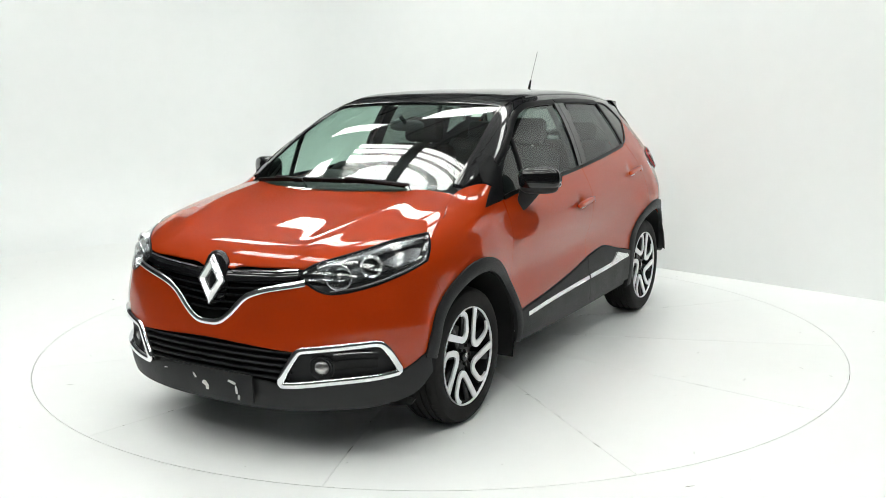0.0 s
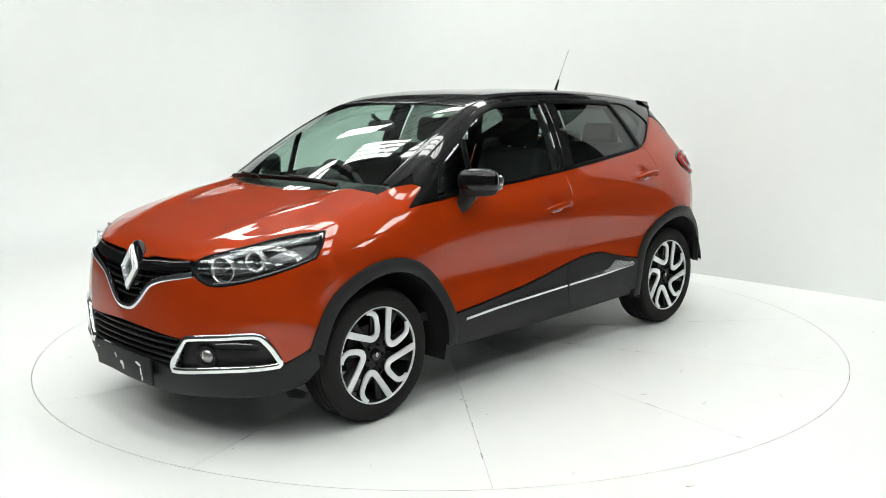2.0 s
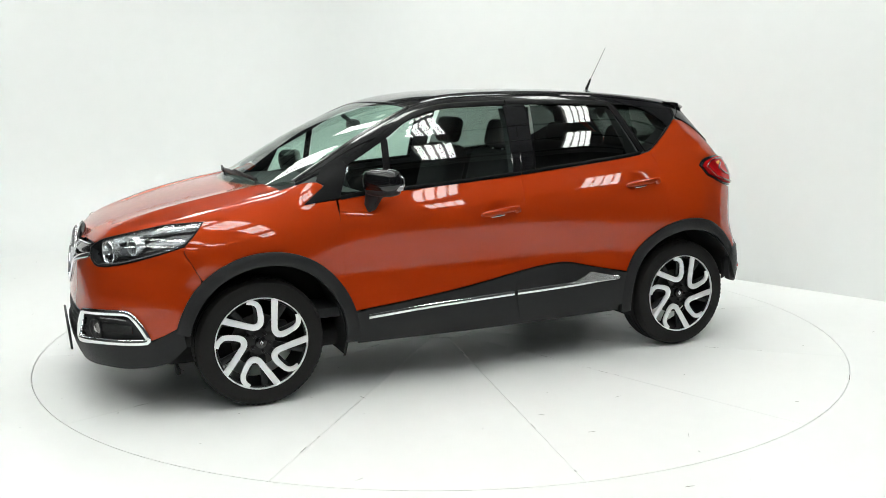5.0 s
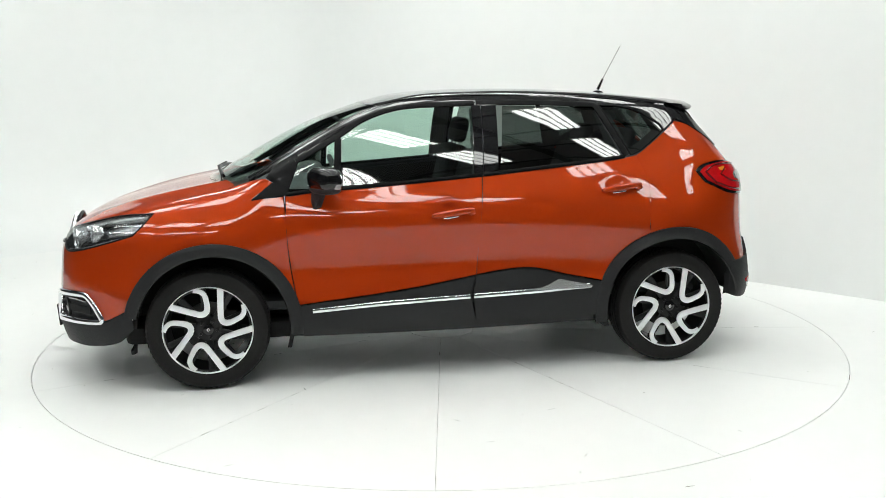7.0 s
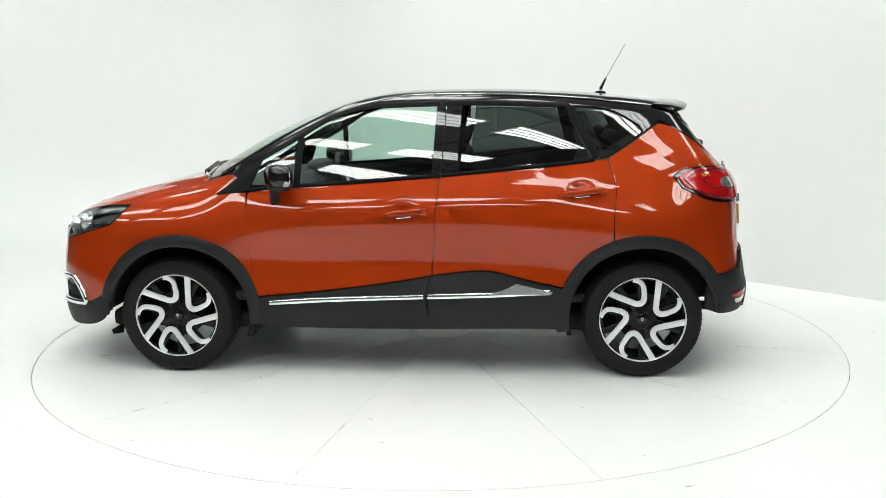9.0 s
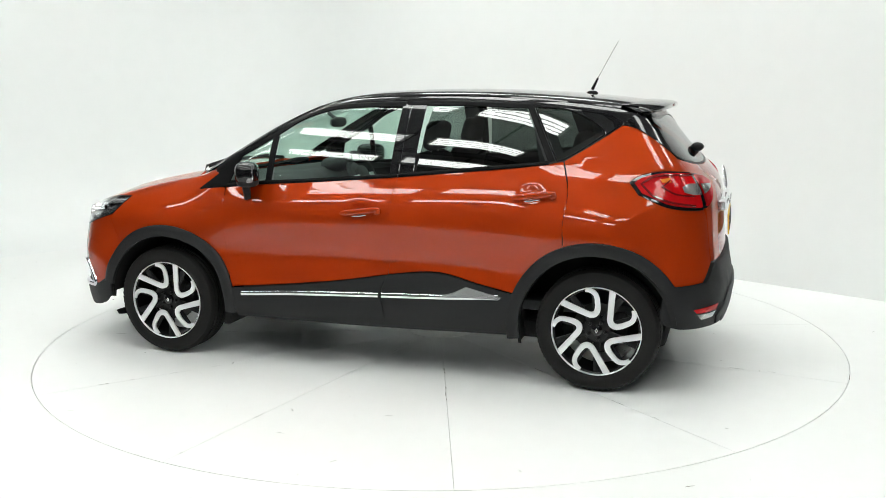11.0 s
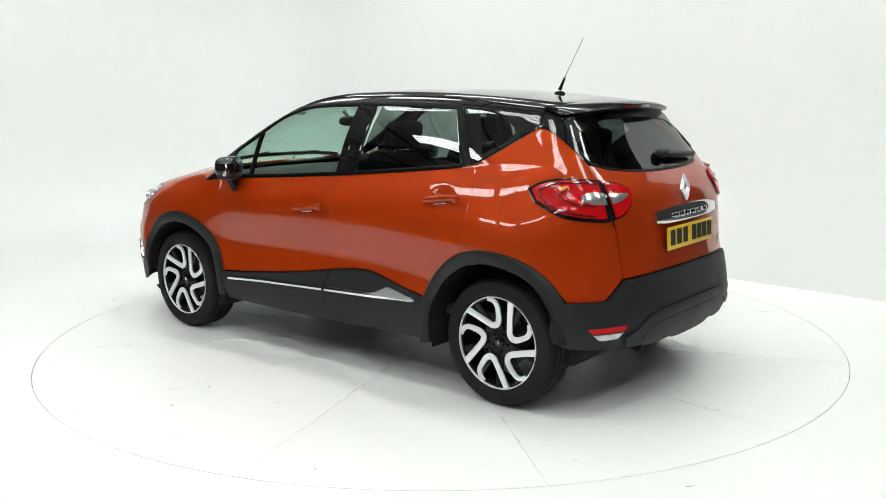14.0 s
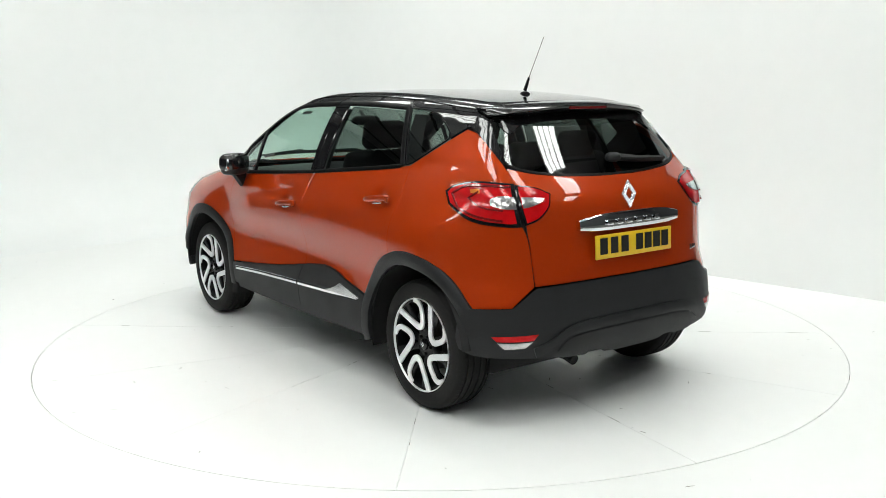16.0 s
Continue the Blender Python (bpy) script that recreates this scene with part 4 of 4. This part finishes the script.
TAIL_IN = [(-3.035, .577, 1.142), (-3.085, .50, 1.128), (-3.118, .435, 1.098), (-3.135, .455, 1.04), (-3.136, .52, .985), (-3.115, .577, .962)]
TAIL_OUT = [(-3.04, .588, 1.147), (-2.931, .685, 1.158), (-2.87, .711, 1.153), (-2.79, .735, 1.133), (-2.744, .747, 1.106), (-2.80, .775, 1.047), (-2.94, .76, .986), (-3.079, .64, .959), (-3.106, .593, .960)]
for s in BOTH:
    for nm, line in (("tail_light", TAIL_OUT), ("gate_light", TAIL_IN)):
        lamp = panel(nm, line, "quarter", C, GLOSS, car if nm == "tail_light" else gate, off=.004, inset=.001, flip=s, label="red tail light with a clear insert and black rim")
        mid = Vector(np.mean(np.array(line), 0))
        shrink = [tuple(mid + (Vector(q) - mid) * (.93 if nm == "tail_light" else .95)) for q in line]
        panel("red_lens", shrink, "quarter", C, RED, lamp, off=.012, inset=.006, flip=s, cell=.02)
    bar("light_guide", [(-3.03, .60, 1.128), (-2.93, .683, 1.135), (-2.86, .715, 1.128), (-2.80, .742, 1.095), (-2.86, .755, 1.035), (-2.95, .735, 1.005), (-3.05, .655, .985)], "quarter", C, DEEPRED, lamp, .010, .006, .013, flip=s, label="dark red light guide")
    bar("light_guide", [(-3.02, .62, 1.03), (-2.95, .70, 1.045), (-2.90, .725, 1.08), (-2.93, .69, 1.11)], "quarter", C, DEEPRED, lamp, .008, .006, .013, flip=s)
    panel("amber_lens", [(-2.93, .685, 1.125), (-2.885, .708, 1.118), (-2.90, .715, 1.10), (-2.94, .69, 1.10)], "quarter", C, AMBER, lamp, off=.013, flip=s, cell=.02, label="small amber patch")
    panel("clear_insert", [(-3.050, .590, 1.088), (-3.00, .640, 1.092), (-2.975, .662, 1.078), (-2.985, .668, 1.050), (-3.03, .635, 1.036), (-3.075, .592, 1.034)], "quarter", C, CLEAR, lamp, off=.016, flip=s, cell=.02, label="clear reversing lens")
    panel("clear_insert", [(-3.070, .574, 1.086), (-3.100, .51, 1.082), (-3.112, .465, 1.078), (-3.118, .485, 1.062), (-3.105, .53, 1.044), (-3.088, .572, 1.036)], "quarter", C, CLEAR, lamp, off=.016, flip=s, cell=.02, label="clear reversing lens")

bumper = panel("rear_bumper", both([(-3.225, 0, .684), (-3.2, .3, .682), (-3.155, .541, .676), (-3.118, .651, .588), (-2.98, .778, .585), (-2.955, .79, .585), (-2.93, .81, .52), (-2.925, .82, .44), (-2.938, .81, .392), (-3.0, .77, .368),
               (-3.15, .60, .355), (-3.2, .42, .345), (-3.23, 0, .345)]), "rear", C, PLASTIC, car, off=.014, skirt=.03, label="black plastic rear bumper")
panel("skid_plate", both([(-3.25, 0, .455), (-3.235, .30, .450), (-3.22, .42, .435), (-3.20, .47, .375), (-3.2, .44, .343), (-3.2, .30, .338), (-3.2, .27, .358), (-3.2, .22, .358), (-3.2, .19, .336), (-3.23, 0, .330)]), "rear", C,
      PLASTIC, bumper, off=.019, label="dark plastic skid plate with a rolled edge")
bar("rolled_edge", [(-3.15, .56, .385), (-3.19, .49, .415), (-3.215, .42, .458), (-3.235, .33, .478), (-3.25, 0, .486), (-3.235, -.33, .478), (-3.215, -.42, .458), (-3.19, -.49, .415), (-3.15, -.56, .385)], "rear", C, PLASTIC, bumper, .050, .006, .018)
for s in BOTH:
    refl = panel("reflector", [(-3.065, .735, .465), (-3.185, .560, .470), (-3.175, .585, .44), (-3.12, .67, .438), (-3.08, .715, .44)], "rear", C, RED, bumper, off=.019, flip=s, label="red rear reflector")
    panel("fog_lens", [(-3.08, .715, .437), (-3.12, .67, .435), (-3.175, .585, .437), (-3.15, .612, .408), (-3.095, .684, .405)], "rear", C, CLEAR, refl, off=.019, flip=s, label="clear lower lens")
part("exhaust", tube([(-2.85, .27, .29), (-3.06, .27, .285), (-3.12, .27, .270)], .026, 14), LINER, car, "dark exhaust end")

# door mirrors: swept back, on a foot from the door
for s in BOTH:
    back = pose(0, 0, 0, 0, 0, 30 * s)
    m = part("door_mirror", blob((.135, .210, .125), (-.632, .882 * s, 1.122), 3.2, 32, back), GLOSS, car, "gloss black door mirror with clear indicator")
    part("lower_shell", blob((.125, .195, .07), (-.634, .880 * s, 1.078), 3.0, 24, back), PLASTIC, m)
    part("mirror_foot", sweep([(-.585, .785 * s, .955), (-.592, .805 * s, .985), (-.605, .845 * s, 1.065)], [(1, .5 * s, 0)] * 3, [.040, .060, .10], .026), PLASTIC, m)
    part("indicator", blob((.115, .030, .034), (-.660, .945 * s, 1.088), 3.0, 20, pose(0, 0, 0, 0, 0, -22 * s)), CLEAR, m, "clear chrome-backed indicator")
    part("mirror_glass", blob((.010, .135, .072), (-.684, .912 * s, 1.118), 3.5, 20, back), CHROME, m)

# aerial
foot = part("aerial", blob((.07, .034, .034), (-2.43, 0, 1.548), 2.2), SEAL, car, "thin black roof aerial")
part("collar", tube([(-2.43, 0, 1.57), (-2.462, 0, 1.638)], .010, 10, taper=.006), SEAL, foot)
part("rod", tube([(-2.46, 0, 1.635), (-2.575, 0, 1.845)], .0014, 6), SEAL, foot)

# dark inner shells behind the gaps
for s in BOTH:
    panel("inner_panel", [(-.42, 1.0), (-2.38, 1.17), (-2.40, .80)] + arc(RA, .50, 66, 5, 7) + [(-2.05, .30), (-.55, .30)] + arc(FA, .50, 175, 150, 4), "side", L, LINER, car, off=-.03, inset=0, skirt=0, cell=.08, flip=s)
    panel("inner_wing", [(.20, .70, .93), (-.10, .66, 1.04), (-.24, .67, 1.10), (-.40, .78, 1.0), (-.44, .84, .6)] + deep(arc(FA, .49, 150, 47, 8), .86) + [(.34, .80, .80)], "slant", L, LINER, car, off=-.03, inset=0, skirt=0, cell=.08, flip=s)
    panel("inner_quarter", [(-2.40, .715, 1.20), (-2.688, .578, 1.37), (-2.85, .59, 1.30), (-3.05, .56, 1.14), (-3.14, .54, .68), (-3.0, .75, .5)] + deep(arc(RA, .49, 140, 70), .86), "quarter", C, LINER, car, off=-.035, inset=0, skirt=0, cell=.08, flip=s)
panel("inner_nose", both([(.78, 0, .84), (.74, .43, .81), (.5, .75, .80), (.36, .8, .80), (.40, .83, .48), (.45, .80, .30), (.73, .585, .26), (.84, 0, .24)]), "front", L, LINER, car, off=-.075, inset=0, skirt=0, cell=.08)
panel("inner_tail", both([(-3.1, 0, 1.155), (-3.03, .5, 1.185), (-3.14, .54, .68), (-2.95, .80, .5), (-2.95, .80, .375), (-3.23, 0, .365)]), "rear", C, LINER, car, off=-.05, inset=0, skirt=0, cell=.08)
part("underbody", box((3.4, 1.30, .10), (-1.25, 0, .27), .03), LINER, car, "dark underbody")
part("engine_bay", box((.75, 1.0, .45), (.30, 0, .55), .1), LINER, car)


# wheels
def wheel(name, x, y, s, phase):
    root = part(name, rim_form(s), RIMBLACK, car, "black and machined alloy wheel with twisted V spokes")
    root.location = (x, y * s, .3285)
    R = .230
    tyre = [(.234, -.093), (.245, -.102), (.262, -.106), (.292, -.104), (.312, -.097), (.322, -.084)]
    groove = []
    for c in (-.055, -.02, .02, .055):
        groove += [(.3275, c - .0055), (.319, c - .004), (.319, c + .004), (.3275, c + .0055)]
    prof = tyre + groove + [(r, -h) for r, h in tyre[::-1]] + [(.225, .09), (.225, -.09), (.234, -.093)]
    bm = lathe([(r, (h - .018) * s) for r, h in prof], 144)
    # cross cuts on the tread's shoulders
    for v in bm.verts:
        r = math.hypot(v.co.x, v.co.z)
        h = abs(v.co.y / s + .018)
        if r > .305 and h > .06:
            a = round(math.atan2(v.co.z, v.co.x) / (2 * math.pi) * 144)
            if a % 2:
                v.co.x, v.co.z = v.co.x * (1 - .0035 / r), v.co.z * (1 - .0035 / r)
    part("tyre", bm, RUBBER, root, "black road tyre with four tread grooves", sharp=28)
    part("rim_edge", lathe([(.2365, .076 * s), (.2365, .083 * s), (.2325, .0835 * s), (.2305, .080 * s), (.229, .066 * s)], 64), ALLOY, root, "machined rim edge", sharp=60)
    for k in range(5):
        a0 = phase + 72 * k
        def pol(r, a):
            return (-r * math.cos(radians(a)), r * math.sin(radians(a)))
        # twisted V: from the rim to its knee near the hub and back to the rim
        line = []
        for u_, v_ in ((.735, .695), (.56, .40), (.44, .19), (.392, .095), (.390, .005), (.435, -.062), (.53, -.100), (.68, -.112), (.80, -.108), (.885, -.07), (.955, .02), (.985, .12)):
            line.append(pol(R * math.hypot(u_, v_), a0 + math.degrees(math.atan2(v_, u_))))
        q = smooth_line([(x_, 0, z_) for x_, z_ in line], .008, corner=170)
        n_ = len(q)
        wd_ = [.034 - .010 * (i / (n_ - 1)) + .003 * math.exp(-((i / (n_ - 1) - .52) / .12) ** 2) for i in range(n_)]
        pts = [(v.x, (.073 - .012 * (1 - v.length / R)) * s, v.z) for v in q]
        part("spoke_face", sweep(pts, [(0, s, 0)] * n_, wd_, .006, round_=.15), ALLOY, root, "machined silver spoke face", sharp=40)
        b = pol(.047, a0 + 36)
        part("wheel_nut", lathe([(.0, .064 * s), (.007, .064 * s), (.009, .060 * s), (.009, .045 * s)], 10, at=(b[0], 0, b[1])), RIMBLACK, root)
    cap = part("centre_cap", lathe([(0, .066 * s), (.022, .0655 * s), (.028, .062 * s), (.029, .05 * s)], 28), GLOSS, root)
    part("badge", diamond(.020, .026, .002, Matrix.Translation((0, .0665 * s, 0)) @ pose(0, 0, 0, 90 if s < 0 else -90, 0, 0)), ALLOY, cap, "plain silver lozenge", sharp=20)
    part("brake_disc", lathe([(.05, -.005 * s), (.135, -.005 * s), (.135, -.02 * s), (.05, -.02 * s)], 40), STEEL, root, sharp=30)
    part("caliper", box((.07, .05, .12), (-.115, -.01 * s, .03), .015), LINER, root)
    return root


def rim_form(s):
    """Black barrel, hub and ten spokes behind the machined faces."""
    bm = lathe([(.236, .075 * s), (.222, .068 * s), (.214, .03 * s), (.206, -.06 * s), (.232, -.10 * s)], 56)
    lathe([(0, .050 * s), (.052, .050 * s), (.070, .046 * s), (.078, .03 * s), (.07, .0), (0, .0)], 32, bm=bm)
    return bm


part_wheels = []
for s in BOTH:
    part_wheels.append(wheel("front_wheel", 0.0, .735, s, 28.5))
    part_wheels.append(wheel("rear_wheel", -2.606, .730, s, 26))
    for w, y in ((part_wheels[-2], .735), (part_wheels[-1], .730)):
        for k in range(5):
            a = radians((27 if w is part_wheels[-2] else 25) + 72 * k)
            for da in (.52, -.06):
                c, sn = -math.cos(a + da), math.sin(a + da)
                part("spoke", sweep([(c * .05, .035 * s, sn * .05), (c * .13, .048 * s, sn * .13), (c * .22, .058 * s, sn * .22)], [(0, s, 0)] * 3, .034, .010), RIMBLACK, w)


# interior
def seat(x, y):
    root = part("seat", box((.50, .50, .16), (x, y, .62), .06, seg=3), SEATCLOTH, car, "dark cloth seat")
    back = pose(0, 0, 0, 0, -14, 0)
    part("backrest", box((.14, .48, .60), (x - .30, y, .93), .06, back, seg=3), SEATCLOTH, root)
    part("headrest", box((.09, .27, .17), (x - .39, y, 1.315), .04, back, seg=3), SEATCLOTH, root)
    for d in (-.06, .06):
        part("headrest_post", tube([(x - .36, y + d, 1.18), (x - .385, y + d, 1.28)], .007), SATIN, root)
    return root


for y in (.36, -.36):
    seat(-1.20, y)
bench = part("rear_bench", box((.50, 1.25, .18), (-2.02, 0, .66), .06, seg=3), SEATCLOTH, car, "dark cloth rear bench")
part("backrest", box((.14, 1.25, .56), (-2.34, 0, .95), .06, pose(0, 0, 0, 0, -18, 0), seg=3), SEATCLOTH, bench)
for y in (.36, -.36, 0):
    part("headrest", box((.09, .26, .15), (-2.45, y, 1.27 - (.05 if y == 0 else 0)), .04, pose(0, 0, 0, 0, -16, 0), seg=3), SEATCLOTH, bench)
part("cabin_floor", box((2.6, 1.40, .06), (-1.5, 0, .42), .02), CABIN, car)
part("boot_floor", box((.65, 1.15, .06), (-2.72, 0, .80), .02), CABIN, car)
dash = bmesh.new()
rows = []
for y in np.linspace(-.70, .70, 15):
    k = abs(y) / .70
    rows.append([dash.verts.new(p) for p in ((-.09 - .14 * k ** 2, y, 1.045), (-.35, y, 1.060), (-.58, y, 1.055 + (.035 * math.exp(-((y + .36) / .16) ** 2))), (-.66, y, 1.01), (-.66, y, .90), (-.56, y, .72), (-.5, y, .45))])
for a, b in zip(rows, rows[1:]):
    for i in range(6):
        dash.faces.new((a[i], a[i + 1], b[i + 1], b[i]))
part("dashboard", dash, CABIN, car, "dark grey dashboard", sharp=60)
wheel_turn = Matrix.Translation((-.80, -.36, .985)) @ pose(0, 0, 0, 0, -66, 0)
bm = bmesh.new()
ring = [wheel_turn @ Vector((.182 * math.cos(t), .182 * math.sin(t), 0)) for t in np.linspace(0, 2 * math.pi, 41)]
tube(ring, .017, 10, bm)
steer = part("steering_wheel", bm, CABIN, car, "dark leather steering wheel on the right-hand side")
part("steering_boss", blob((.17, .15, .06), (0, 0, 0), 3, 18, wheel_turn), CABIN, steer)
part("steering_spoke", box((.05, .34, .025), (0, 0, 0), .008, wheel_turn), SATIN, steer)
part("instrument_hood", blob((.16, .34, .10), (-.60, -.36, 1.075), 2.6), CABIN, car)
part("console", box((.9, .22, .24), (-.95, 0, .60), .04), CABIN, car)
mirror = part("inner_mirror", blob((.035, .22, .065), (-.79, 0, 1.375), 3), CABIN, car, "dark inner mirror")
part("mirror_stem", tube([(-.72, 0, 1.435), (-.78, 0, 1.39)], .012), CABIN, mirror)
for s in BOTH:
    panel("door_card", [(-.46, 1.045), (-1.0, 1.080), (-1.49, 1.115), (-1.45, .42), (-.55, .42)], "side", L, CABIN, car, off=-.024, inset=0, skirt=0, cell=.08, flip=s)
    panel("door_card", [(-1.49, 1.115), (-2.1, 1.172), (-2.38, 1.205), (-2.2, .55), (-1.45, .42)], "side", L, CABIN, car, off=-.024, inset=0, skirt=0, cell=.08, flip=s)
    panel("pillar_trim", [(-1.45, 1.10), (-1.47, 1.50), (-1.57, 1.50), (-1.56, 1.11)], "side", C, CABIN, car, off=-.05, inset=0, skirt=0, cell=.08, flip=s)
    panel("pillar_trim", [(-2.28, 1.18), (-2.20, 1.48), (-2.30, 1.48), (-2.42, 1.20)], "side", C, CABIN, car, off=-.05, inset=0, skirt=0, cell=.08, flip=s)
    panel("pillar_trim", [(-2.60, 1.28), (-2.50, 1.46), (-2.74, 1.46), (-2.78, 1.40)], "side", C, CABIN, car, off=-.05, inset=0, skirt=0, cell=.08, flip=s)
for s in BOTH:
    bar("rear_trim", [(-2.38, 1.19), (-2.558, 1.298), (-2.70, 1.395)], "side", C, CABIN, car, .11, .004, -.036, flip=s)
    part("air_deflector", plate([(-.09, .03), (.07, .03), (.05, .0), (-.06, -.022)], .012, Matrix.Translation((.40, .70 * s, .20)) @ FRONTWARD), LINER, car, "small black air deflector")
panel("headliner", both([(-.96, 0, 1.5), (-.97, .53, 1.5), (-2.74, .49, 1.46), (-2.78, 0, 1.47)]), "top", C, HEADLINER, car, off=-.035, inset=0, skirt=0, cell=.08)


# drawn for a half width of 0.85; the body is three per cent wider
WIDER = Matrix.Diagonal((1, 1.03, 1, 1))
for me in {o.data for o in car.children_recursive}:
    me.transform(WIDER)
for w in part_wheels:
    w.location.y *= 1.03


# ---- what moves ----
SPIN = (239.3, 126.25)       # heading of the car at the clip's start and end, degrees
OFFSET = (1.4245, .159)      # front axle's middle on the turntable


def motions():
    turns = [(t, SPIN[0] + (SPIN[1] - SPIN[0]) * t / SECONDS) for t in np.arange(0, SECONDS + .01, .5)]
    walk(turntable, [(t, pose(0, 0, 0, 0, 0, a)) for t, a in turns])
    walk(car, [(t, pose(0, 0, 0, 0, 0, a) @ pose(*OFFSET, 0)) for t, a in turns])


motions()
